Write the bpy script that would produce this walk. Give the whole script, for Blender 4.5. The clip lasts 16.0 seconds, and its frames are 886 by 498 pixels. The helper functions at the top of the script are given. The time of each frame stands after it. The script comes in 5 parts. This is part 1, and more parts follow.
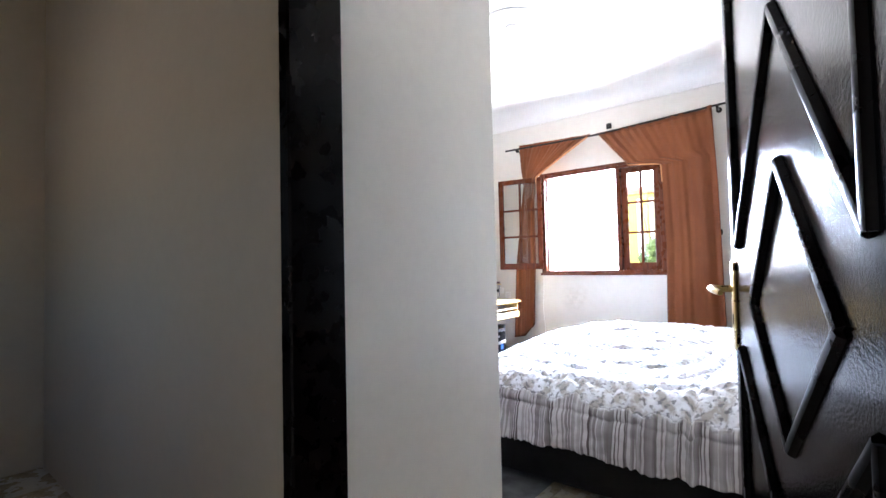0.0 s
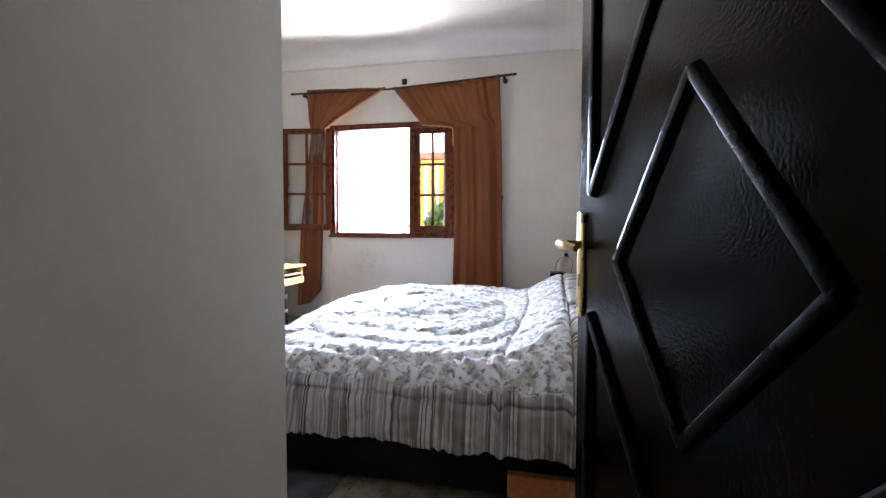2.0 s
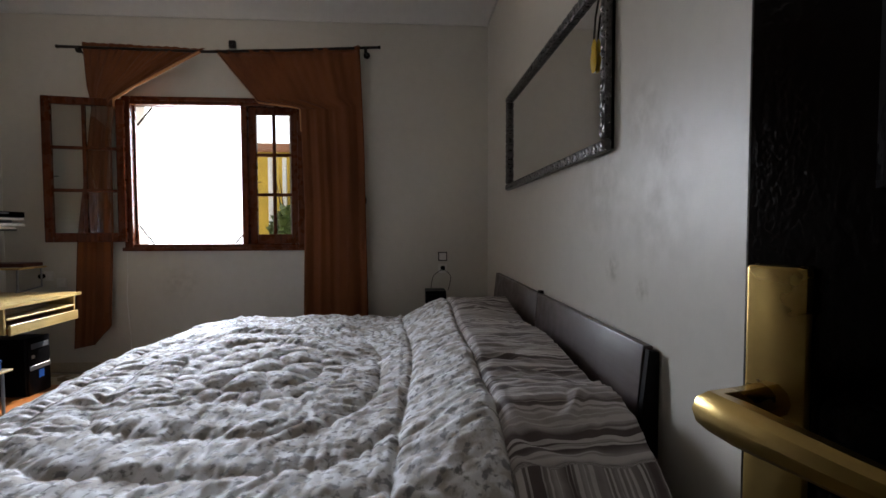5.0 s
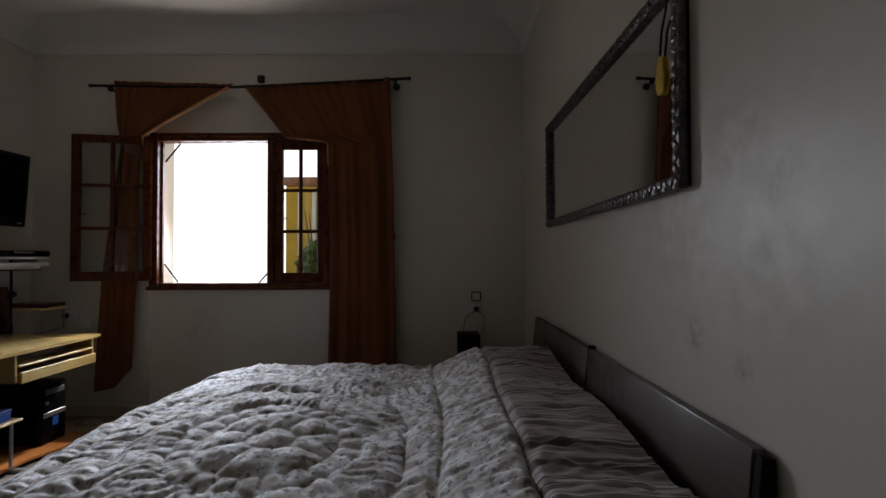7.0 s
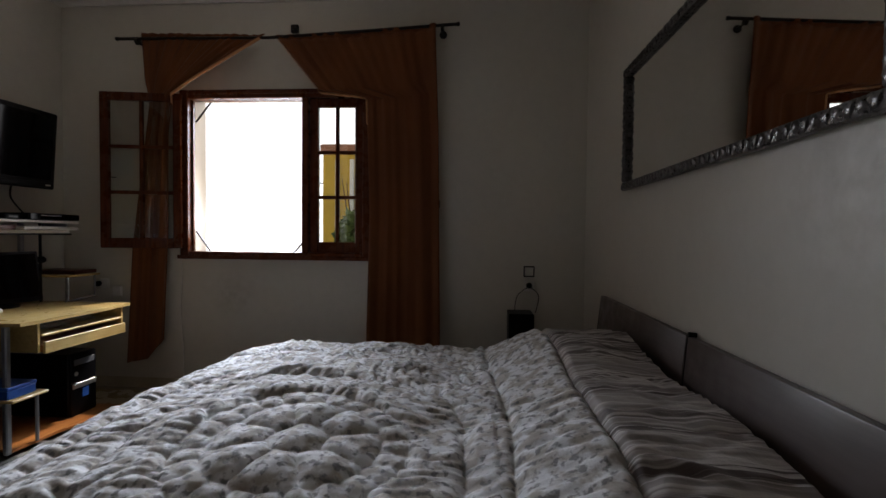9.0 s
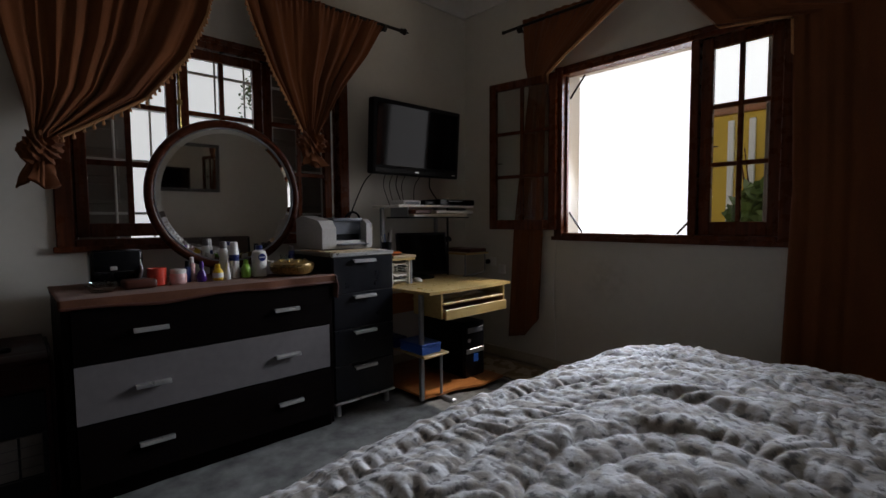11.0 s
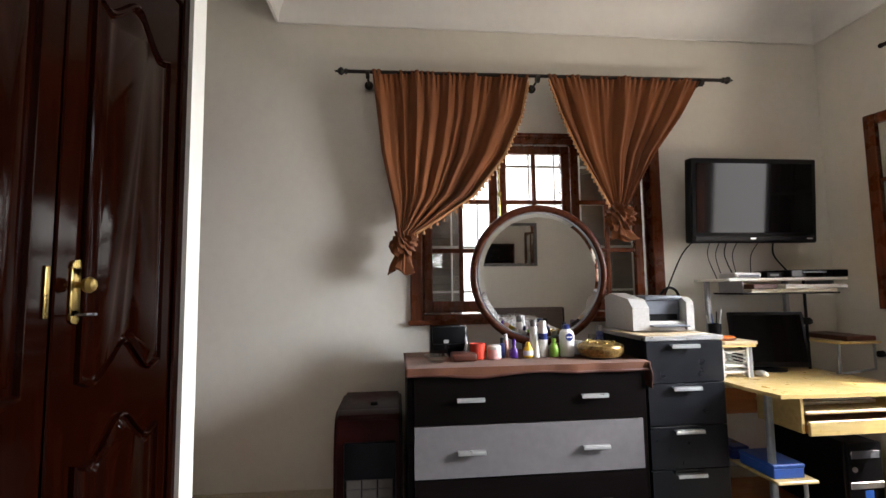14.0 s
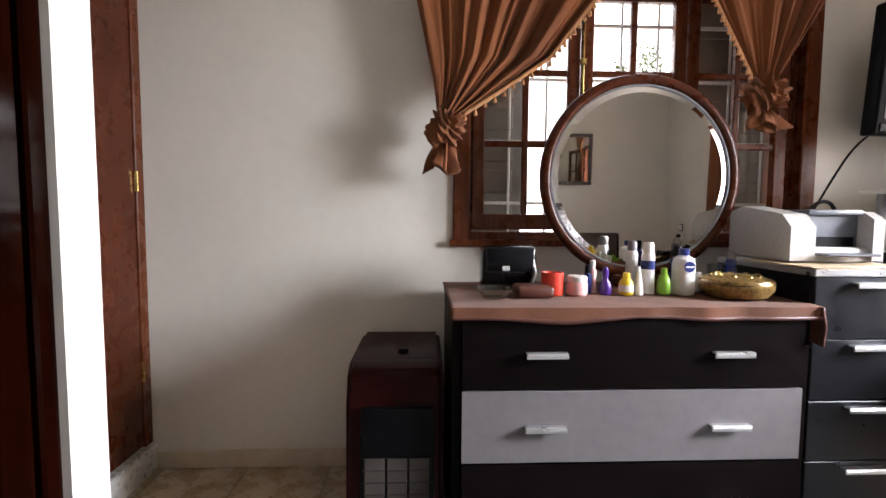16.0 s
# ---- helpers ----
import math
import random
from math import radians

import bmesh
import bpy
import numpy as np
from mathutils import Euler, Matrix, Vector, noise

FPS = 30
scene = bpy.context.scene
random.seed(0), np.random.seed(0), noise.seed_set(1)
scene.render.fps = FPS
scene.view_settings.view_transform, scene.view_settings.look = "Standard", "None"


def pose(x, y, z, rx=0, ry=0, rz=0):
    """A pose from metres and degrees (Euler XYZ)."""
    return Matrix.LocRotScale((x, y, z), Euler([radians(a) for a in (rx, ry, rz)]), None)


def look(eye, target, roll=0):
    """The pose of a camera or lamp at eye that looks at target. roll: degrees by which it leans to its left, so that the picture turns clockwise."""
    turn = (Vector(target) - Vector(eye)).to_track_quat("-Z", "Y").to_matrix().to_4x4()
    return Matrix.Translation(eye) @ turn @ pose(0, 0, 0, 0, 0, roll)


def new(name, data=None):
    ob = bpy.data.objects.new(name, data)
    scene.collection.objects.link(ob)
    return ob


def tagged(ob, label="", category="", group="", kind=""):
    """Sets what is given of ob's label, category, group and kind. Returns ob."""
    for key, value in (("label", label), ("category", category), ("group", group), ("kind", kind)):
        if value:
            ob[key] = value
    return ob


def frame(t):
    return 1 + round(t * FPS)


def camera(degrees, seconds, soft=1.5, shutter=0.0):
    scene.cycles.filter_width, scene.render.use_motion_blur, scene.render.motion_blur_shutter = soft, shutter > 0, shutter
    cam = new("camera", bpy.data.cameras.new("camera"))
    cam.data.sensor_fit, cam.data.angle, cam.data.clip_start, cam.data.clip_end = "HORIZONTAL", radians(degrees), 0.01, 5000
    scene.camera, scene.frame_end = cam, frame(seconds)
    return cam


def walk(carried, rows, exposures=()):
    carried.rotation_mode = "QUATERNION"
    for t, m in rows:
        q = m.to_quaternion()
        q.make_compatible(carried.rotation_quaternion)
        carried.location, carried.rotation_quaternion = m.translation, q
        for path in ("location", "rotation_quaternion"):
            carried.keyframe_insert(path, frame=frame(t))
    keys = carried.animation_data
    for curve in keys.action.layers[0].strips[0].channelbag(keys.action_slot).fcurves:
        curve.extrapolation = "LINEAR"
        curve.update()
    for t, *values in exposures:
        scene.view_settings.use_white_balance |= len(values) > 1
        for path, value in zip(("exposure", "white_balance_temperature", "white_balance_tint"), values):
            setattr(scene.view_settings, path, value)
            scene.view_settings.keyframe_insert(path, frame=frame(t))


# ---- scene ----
cam = camera(86.7, 16.0)
METRES, EYE, TILT, LEAN, TURN = 3.1, 1.2, 0.0, 0.0, 42.7
PATH = [
    (0, (-0.041, 0.16, 1.249), (-1.302, 1.711, 1.316), -1.3),
    (0.5, (-0.128, 0.135, 1.25), (-1.06, 1.904, 1.27), -0.2),
    (1, (-0.205, 0.204, 1.236), (-0.861, 2.093, 1.204), -0.0),
    (1.5, (-0.274, 0.433, 1.214), (-0.795, 2.363, 1.171), -0.3),
    (2, (-0.333, 0.565, 1.199), (-0.783, 2.511, 1.108), 0.2),
    (2.5, (-0.426, 0.715, 1.191), (-0.649, 2.7, 1.092), 0.0),
    (3, (-0.523, 0.825, 1.192), (-0.547, 2.821, 1.064), -0.7),
    (3.5, (-0.512, 1.02, 1.196), (-0.514, 3.018, 1.098), -0.1),
    (3.7, (-0.512, 1.094, 1.202), (-0.525, 3.092, 1.121), -0.4),
    (5.8, (-0.462, 1.747, 1.3), (-0.245, 3.734, 1.218), 0.0),
    (6, (-0.46, 1.776, 1.309), (-0.258, 3.765, 1.262), 0.3),
    (6.5, (-0.462, 1.812, 1.332), (-0.322, 3.807, 1.367), 0.6),
    (7, (-0.483, 1.84, 1.34), (-0.472, 3.84, 1.381), -0.2),
    (7.5, (-0.512, 1.877, 1.33), (-0.636, 3.873, 1.324), -0.3),
    (8, (-0.524, 1.956, 1.302), (-0.35, 3.947, 1.26), -0.2),
    (8.2, (-0.538, 1.995, 1.301), (-0.282, 3.978, 1.249), 0.6),
    (10.3, (-0.676, 2.57, 1.249), (-1.83, 4.201, 1.149), 0.9),
    (10.5, (-0.704, 2.581, 1.264), (-1.92, 4.164, 1.138), 0.8),
    (11, (-0.822, 2.65, 1.248), (-2.283, 4.009, 1.123), -0.4),
    (11.5, (-0.868, 2.69, 1.26), (-2.654, 3.588, 1.198), 0.4),
    (12, (-0.846, 2.739, 1.269), (-2.787, 3.221, 1.231), 0.1),
    (12.5, (-0.822, 2.748, 1.313), (-2.791, 3.093, 1.378), -0.5),
    (13, (-0.816, 2.75, 1.367), (-2.781, 3.026, 1.615), -1.1),
    (13.5, (-0.816, 2.745, 1.392), (-2.768, 2.974, 1.761), -0.4),
    (14, (-0.89, 2.744, 1.322), (-2.873, 2.945, 1.492), -0.8),
    (14.5, (-1.083, 2.697, 1.293), (-3.072, 2.909, 1.323), 0.2),
    (15, (-1.297, 2.647, 1.262), (-3.285, 2.868, 1.241), -0.3),
    (15.5, (-1.527, 2.673, 1.239), (-3.521, 2.828, 1.197), -0.4),
    (16, (-1.761, 2.696, 1.225), (-3.754, 2.782, 1.088), 0.4),
]
walk(cam, [(t, look(eye, target, roll)) for t, eye, target, roll in PATH],
     [(0.0, 3.65, 5400, 16), (0.5, 3.4, 5400, 16), (1.0, 3.0, 5450, 16), (1.5, 2.85, 5550, 16), (2.0, 2.4, 5700, 15), (3.0, 1.95, 6000, 15), (3.7, 1.6, 6200, 15),
      (5.8, -0.25, 6500, 15), (6.5, -0.6, 6550, 15), (7.2, -0.7, 6600, 15), (8.2, -0.35, 6600, 15), (10.3, -0.95, 6600, 15), (11.0, -1.05, 6600, 15), (11.5, -0.8, 6600, 15),
      (12.0, 0.45, 7000, 16), (12.5, 1.7, 7050, 16), (13.5, 1.85, 6800, 13), (14.0, 1.4, 6850, 14), (14.5, 1.4, 6900, 16), (16.0, 1.65, 6850, 19)])

# ---- world, sun and daylight ----
SUN = Vector((0.69, 1.25, 1.9)).normalized()
world = bpy.data.worlds.new("sky")
scene.world = world
world.use_nodes = True
wn = world.node_tree.nodes
sky = wn.new("ShaderNodeTexSky")
sky.sky_type, sky.sun_disc = "NISHITA", False
sky.sun_elevation, sky.sun_rotation = math.asin(SUN.z), math.atan2(SUN.x, SUN.y)
sky.air_density, sky.dust_density = 1.2, 3.0
world.node_tree.links.new(sky.outputs[0], wn["Background"].inputs[0])
wn["Background"].inputs[1].default_value = 0.15


def lamp(name, kind, m, energy, colour, size=(1, 1), spread=115):
    data = bpy.data.lights.new(name, kind)
    data.energy, data.color = energy, colour
    if kind == "AREA":
        data.shape, data.size, data.size_y = "RECTANGLE", size[0], size[1]
        data.spread = radians(spread)
    if kind == "SUN":
        data.angle = radians(0.5)
    ob = new(name, data)
    ob.matrix_world = m
    return ob


lamp("sun", "SUN", look(SUN * 20, (0, 0, 0)), 4.5, (1.0, 0.93, 0.82))
# sky light in the openings
lamp("daylight_north", "AREA", look((-2.45, 6.32, 1.85), (-2.32, 3.5, 0.55)), 54, (0.79, 0.89, 1.0), (0.85, 1.1), 92)
# sunlit ground outside, thrown up to the ceiling
lamp("daylight_ground", "AREA", look((-2.45, 6.30, 1.35), (-2.4, 4.3, 3.1)), 11, (1.0, 0.93, 0.82), (0.85, 0.3))
lamp("daylight_west", "AREA", look((-4.36, 3.7, 1.95), (-2.0, 3.7, 1.2)), 2.0, (0.93, 0.96, 1.0), (0.9, 0.5))
# weak fill for the hall, set at an opening added in its unseen wall
lamp("hall_fill", "AREA", look((-2.6, -1.1, 1.7), (-1.6, 0.9, 1.2)), 0.06, (1.0, 0.9, 0.76), (0.5, 0.8))

# ---- materials ----
def nodes_of(name):
    m = bpy.data.materials.new(name)
    m.use_nodes = True
    return m, m.node_tree.nodes, m.node_tree.links, m.node_tree.nodes["Principled BSDF"]


def ramp(n, l, src, stops):
    r = n.new("ShaderNodeValToRGB")
    e = r.color_ramp.elements
    while len(e) < len(stops):
        e.new(0.5)
    for el, (p, c) in zip(e, stops):
        el.position, el.color = p, (*c, 1)
    l.new(src, r.inputs[0])
    return r.outputs[0]


def noise_tex(n, l, scale, detail=4, stretch=(1, 1, 1), rough=0.55):
    tc, mp, nz = n.new("ShaderNodeTexCoord"), n.new("ShaderNodeMapping"), n.new("ShaderNodeTexNoise")
    mp.inputs["Scale"].default_value = stretch
    nz.inputs["Scale"].default_value, nz.inputs["Detail"].default_value, nz.inputs["Roughness"].default_value = scale, detail, rough
    l.new(tc.outputs["Object"], mp.inputs[0])
    l.new(mp.outputs[0], nz.inputs["Vector"])
    return nz.outputs["Fac"]


def bump(n, l, b, src, strength, dist=0.01):
    bp = n.new("ShaderNodeBump")
    bp.inputs["Strength"].default_value, bp.inputs["Distance"].default_value = strength, dist
    l.new(src, bp.inputs["Height"])
    l.new(bp.outputs[0], b.inputs["Normal"])


def mixc(n, l, fac, a, b, mode="MIX"):
    x = n.new("ShaderNodeMix")
    x.data_type, x.blend_type = "RGBA", mode
    for src, i in ((fac, 0), (a, 6), (b, 7)):
        if isinstance(src, (int, float)):
            x.inputs[i].default_value = src
        elif isinstance(src, tuple):
            x.inputs[i].default_value = (*src, 1)
        else:
            l.new(src, x.inputs[i])
    return x.outputs[2]


def plain(name, c, rough=0.5, metal=0.0, var=0.15, scale=6.0, fine=60.0, bmp=0.05, stretch=(1, 1, 1), coat=0.0, spec=0.5):
    """Paint, plastic or metal with two scales of unevenness."""
    m, n, l, b = nodes_of(name)
    lo, hi = tuple(v * (1 - var) for v in c), tuple(min(1, v * (1 + var)) for v in c)
    big = ramp(n, l, noise_tex(n, l, scale, 5, stretch), [(0.3, lo), (0.7, hi)])
    small = ramp(n, l, noise_tex(n, l, fine, 3, stretch), [(0.35, (0.9, 0.9, 0.9)), (0.65, (1, 1, 1))])
    l.new(mixc(n, l, 1.0, big, small, "MULTIPLY"), b.inputs["Base Color"])
    rr = ramp(n, l, noise_tex(n, l, scale * 2.3, 4), [(0.3, (rough * 0.8,) * 3), (0.7, (min(1, rough * 1.2),) * 3)])
    l.new(rr, b.inputs["Roughness"])
    b.inputs["Metallic"].default_value = metal
    b.inputs["Coat Weight"].default_value = coat
    b.inputs["Specular IOR Level"].default_value = spec
    if bmp:
        bump(n, l, b, noise_tex(n, l, fine, 3, stretch), bmp, 0.004)
    return m


def wood(name, dark, light, rough=0.3, axis=2, scale=5.0, coat=0.3, bmp=0.08, spec=0.4):
    m, n, l, b = nodes_of(name)
    st = [9.0, 9.0, 9.0]
    st[axis] = 0.7
    grain = noise_tex(n, l, scale, 6, tuple(st), 0.6)
    base = ramp(n, l, grain, [(0.3, dark), (0.7, light)])
    patch = ramp(n, l, noise_tex(n, l, 2.2, 3), [(0.3, (0.72, 0.7, 0.68)), (0.7, (1, 1, 1))])
    l.new(mixc(n, l, 1.0, base, patch, "MULTIPLY"), b.inputs["Base Color"])
    l.new(ramp(n, l, noise_tex(n, l, 14, 4), [(0.3, (rough * 0.7,) * 3), (0.75, (rough * 1.3,) * 3)]), b.inputs["Roughness"])
    b.inputs["Coat Weight"].default_value, b.inputs["Coat Roughness"].default_value = coat, 0.12
    b.inputs["Specular IOR Level"].default_value = spec
    bump(n, l, b, grain, bmp, 0.003)
    return m


def cloth(name, lo, hi, fine=260, rough=0.9, sheen=0.05):
    m, n, l, b = nodes_of(name)
    base = ramp(n, l, noise_tex(n, l, 3.0, 5, (1, 1, 0.3)), [(0.3, lo), (0.7, hi)])
    weave = noise_tex(n, l, fine, 2, (1, 1, 0.4))
    l.new(mixc(n, l, 1.0, base, ramp(n, l, weave, [(0.3, (0.82, 0.82, 0.82)), (0.7, (1, 1, 1))]), "MULTIPLY"), b.inputs["Base Color"])
    b.inputs["Roughness"].default_value, b.inputs["Sheen Weight"].default_value = rough, sheen
    bump(n, l, b, weave, 0.15, 0.002)
    return m


def glass_mat(name):
    m, n, l, b = nodes_of(name)
    tr, gl, mx, fr = n.new("ShaderNodeBsdfTransparent"), n.new("ShaderNodeBsdfGlossy"), n.new("ShaderNodeMixShader"), n.new("ShaderNodeLayerWeight")
    tr.inputs[0].default_value = (0.93, 0.95, 0.94, 1)
    gl.inputs["Roughness"].default_value = 0.02
    fr.inputs[0].default_value = 0.5
    p5, ad = n.new("ShaderNodeMath"), n.new("ShaderNodeMath")
    p5.operation, p5.inputs[1].default_value = "POWER", 4.0
    ad.operation, ad.inputs[1].default_value, ad.inputs[2].default_value = "MULTIPLY_ADD", 0.9, 0.06
    l.new(fr.outputs["Facing"], p5.inputs[0])
    l.new(p5.outputs[0], ad.inputs[0])
    l.new(ad.outputs[0], mx.inputs[0])
    l.new(tr.outputs[0], mx.inputs[1])
    l.new(gl.outputs[0], mx.inputs[2])
    l.new(mx.outputs[0], n["Material Output"].inputs[0])
    return m


def mirror_mat(name, tint=0.9):
    m, n, l, b = nodes_of(name)
    b.inputs["Base Color"].default_value = (tint, tint, tint * 0.99, 1)
    b.inputs["Metallic"].default_value = 1.0
    l.new(ramp(n, l, noise_tex(n, l, 9, 4), [(0.4, (0.012,) * 3), (0.8, (0.03,) * 3)]), b.inputs["Roughness"])
    return m


def wall_paint(name, c, stains=(), rough=0.6):
    """Painted plaster; stains: (x, y, z, radius, strength) of greyish marks."""
    m, n, l, b = nodes_of(name)
    col = ramp(n, l, noise_tex(n, l, 1.3, 5), [(0.3, tuple(v * 0.94 for v in c)), (0.7, c)])
    col = mixc(n, l, 1.0, col, ramp(n, l, noise_tex(n, l, 18, 5), [(0.3, (0.965,) * 3), (0.6, (1, 1, 1))]), "MULTIPLY")
    for x, y, z, r, s in stains:
        tc, vm, gr = n.new("ShaderNodeTexCoord"), n.new("ShaderNodeMapping"), n.new("ShaderNodeTexGradient")
        vm.inputs["Location"].default_value = (-x / r, -y / r, -z / r)
        vm.inputs["Scale"].default_value = (1 / r, 1 / r, 1 / r)
        gr.gradient_type = "SPHERICAL"
        l.new(tc.outputs["Object"], vm.inputs[0])
        l.new(vm.outputs[0], gr.inputs[0])
        mu = n.new("ShaderNodeMath")
        mu.operation = "MULTIPLY"
        l.new(gr.outputs["Fac"], mu.inputs[0])
        l.new(ramp(n, l, noise_tex(n, l, 7 / r ** 0.5, 4), [(0.35, (0, 0, 0)), (0.7, (s, s, s))]), mu.inputs[1])
        col = mixc(n, l, mu.outputs[0], col, (0.3, 0.27, 0.2))
    l.new(col, b.inputs["Base Color"])
    b.inputs["Roughness"].default_value = rough
    bump(n, l, b, noise_tex(n, l, 30, 6), 0.10, 0.004)
    return m


M = {}
M["wall"] = wall_paint("wall_paint", (0.67, 0.635, 0.565), ((-2.55, 5.92, 0.78, 0.22, 0.5), (0.25, 3.3, 1.45, 0.35, 0.55), (0.25, 2.9, 1.35, 0.3, 0.5), (0.25, 3.0, 1.62, 0.16, 0.7), (0.25, 2.85, 1.5, 0.1, 0.8), (0.25, 3.2, 1.12, 0.07, 0.9), (0.25, 2.98, 1.07, 0.05, 0.9)), 0.41)
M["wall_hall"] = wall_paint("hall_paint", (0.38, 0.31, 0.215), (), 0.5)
M["ceiling"] = wall_paint("ceiling_paint", (0.77, 0.755, 0.72), (), 0.7)
M["white"] = plain("white_gloss_paint", (0.78, 0.78, 0.76), 0.35, var=0.05)
M["frame"] = wood("window_wood", (0.065, 0.015, 0.005), (0.15, 0.040, 0.013), 0.30, coat=0.0, bmp=0.03, spec=0.22)
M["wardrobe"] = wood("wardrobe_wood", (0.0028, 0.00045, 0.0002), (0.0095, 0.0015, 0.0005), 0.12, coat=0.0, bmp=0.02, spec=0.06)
M["closet"] = wood("closet_wood", (0.05, 0.010, 0.003), (0.09, 0.021, 0.007), 0.30, coat=0.0, bmp=0.03, spec=0.2)
M["door"] = plain("door_varnish", (0.0024, 0.0011, 0.0009), 0.14, var=0.4, scale=5, fine=150, bmp=0.14, spec=0.15)
M["bead"] = wood("door_bead_wood", (0.0012, 0.0006, 0.0005), (0.0024, 0.0012, 0.0008), 0.3, coat=0.0, spec=0.08)
M["curtain"] = cloth("terracotta_cloth", (0.125, 0.034, 0.007), (0.215, 0.064, 0.0135))
M["fringe"] = cloth("fringe_cloth", (0.50, 0.23, 0.09), (0.62, 0.32, 0.15))
M["rod"] = plain("black_iron", (0.02, 0.016, 0.014), 0.4, 0.6)
M["glass"] = glass_mat("window_glass")
M["mirror"] = mirror_mat("mirror_silver")
M["silver_frame"] = plain("tarnished_silver", (0.12, 0.115, 0.115), 0.3, 0.8, var=0.4, scale=40)
M["dark_laminate"] = wood("wenge_laminate", (0.003, 0.0018, 0.0018), (0.006, 0.0036, 0.0034), 0.42, 1, coat=0.0, spec=0.05)
M["grey_laminate"] = plain("grey_laminate", (0.165, 0.15, 0.15), 0.4, var=0.03, fine=25, bmp=0.01)
M["black_lacquer"] = plain("black_lacquer", (0.006, 0.0065, 0.009), 0.33, var=0.1, bmp=0.01, spec=0.3)
M["alu"] = plain("brushed_aluminium", (0.72, 0.72, 0.72), 0.32, 0.9, stretch=(1, 0.1, 4))
M["steel"] = plain("grey_steel_tube", (0.32, 0.33, 0.35), 0.35, 0.7)
M["black"] = plain("black_plastic", (0.003, 0.003, 0.004), 0.4, spec=0.15)
M["screen"] = plain("screen_glass", (0.003, 0.003, 0.0035), 0.07, var=0.05, bmp=0, spec=0.22)
M["beech"] = wood("beech_laminate", (0.52, 0.36, 0.13), (0.66, 0.48, 0.20), 0.35, 1, coat=0.1)
M["orange_wood"] = wood("orange_wood", (0.36, 0.13, 0.035), (0.50, 0.20, 0.06), 0.4, 1, coat=0.1)
M["headboard"] = wood("taupe_headboard", (0.10, 0.075, 0.07), (0.14, 0.105, 0.095), 0.4, 1, coat=0.1)
M["bed_black"] = plain("dark_bed_base", (0.005, 0.004, 0.004), 0.6, spec=0.2)
M["runner"] = cloth("brown_runner", (0.105, 0.034, 0.013), (0.18, 0.060, 0.024), 180)
M["maroon"] = plain("maroon_enamel", (0.022, 0.0022, 0.0022), 0.35, bmp=0.01, spec=0.12)
M["ceramic"] = plain("heater_ceramic", (0.055, 0.045, 0.038), 0.8, fine=300, bmp=0.3)
M["printer"] = plain("printer_plastic", (0.46, 0.44, 0.41), 0.45, var=0.05)
M["printer_dark"] = plain("printer_grey", (0.13, 0.14, 0.16), 0.4)
M["paper"] = plain("paper", (0.78, 0.75, 0.68), 0.8, var=0.06)
M["paper_tan"] = plain("tan_paper", (0.55, 0.42, 0.26), 0.8, var=0.1)
M["brass"] = plain("brass", (0.50, 0.35, 0.12), 0.28, 1.0, var=0.15)
M["blue"] = plain("blue_plastic", (0.02, 0.09, 0.38), 0.4)
M["red"] = plain("red_plastic", (0.62, 0.045, 0.02), 0.35)
M["orange"] = plain("orange_plastic", (0.75, 0.16, 0.02), 0.4)
M["pink"] = plain("pink_jar", (0.72, 0.40, 0.38), 0.3)
M["yellow"] = plain("yellow_bottle", (0.75, 0.50, 0.02), 0.35)
M["green"] = plain("green_bottle", (0.22, 0.45, 0.04), 0.35)
M["violet"] = plain("violet_bottle", (0.07, 0.02, 0.20), 0.25)
M["navy"] = plain("navy_plastic", (0.012, 0.025, 0.14), 0.3)
M["cream"] = plain("cream_plastic", (0.76, 0.74, 0.70), 0.35, var=0.04)
M["basket"] = plain("gilt_bowl", (0.26, 0.16, 0.05), 0.3, 0.4, var=0.5, scale=60)
M["leather"] = plain("brown_leather", (0.085, 0.022, 0.012), 0.45)
M["shutter"] = plain("grey_shutter_paint", (0.20, 0.18, 0.16), 0.6)
M["bowl"] = glass_mat("clear_glass")


def terrazzo(name, c, spots):
    m, n, l, b = nodes_of(name)
    tc, vo = n.new("ShaderNodeTexCoord"), n.new("ShaderNodeTexVoronoi")
    vo.inputs["Scale"].default_value = 55
    l.new(tc.outputs["Object"], vo.inputs["Vector"])
    info = n.new("ShaderNodeObjectInfo")
    base = mixc(n, l, 1.0, ramp(n, l, noise_tex(n, l, 5, 5), [(0.3, tuple(v * 0.86 for v in c)), (0.7, c)]),
                ramp(n, l, info.outputs["Random"], [(0, (0.93,) * 3), (1, (1.03,) * 3)]), "MULTIPLY")
    chip = ramp(n, l, vo.outputs["Color"], [(0.0, spots), (0.35, (1, 1, 1))])
    l.new(mixc(n, l, 0.7, base, chip, "MULTIPLY"), b.inputs["Base Color"])
    l.new(ramp(n, l, noise_tex(n, l, 8, 4), [(0.3, (0.18,) * 3), (0.7, (0.38,) * 3)]), b.inputs["Roughness"])
    return m


M["tile"] = terrazzo("terrazzo_tile", (0.44, 0.36, 0.245), (0.50, 0.43, 0.33))
M["grout"] = plain("grout", (0.26, 0.22, 0.17), 0.9)
M["marble"] = terrazzo("speckled_marble", (0.66, 0.64, 0.60), (0.12, 0.12, 0.13))
M["skirting"] = plain("skirting_tile", (0.52, 0.45, 0.34), 0.35, var=0.12)


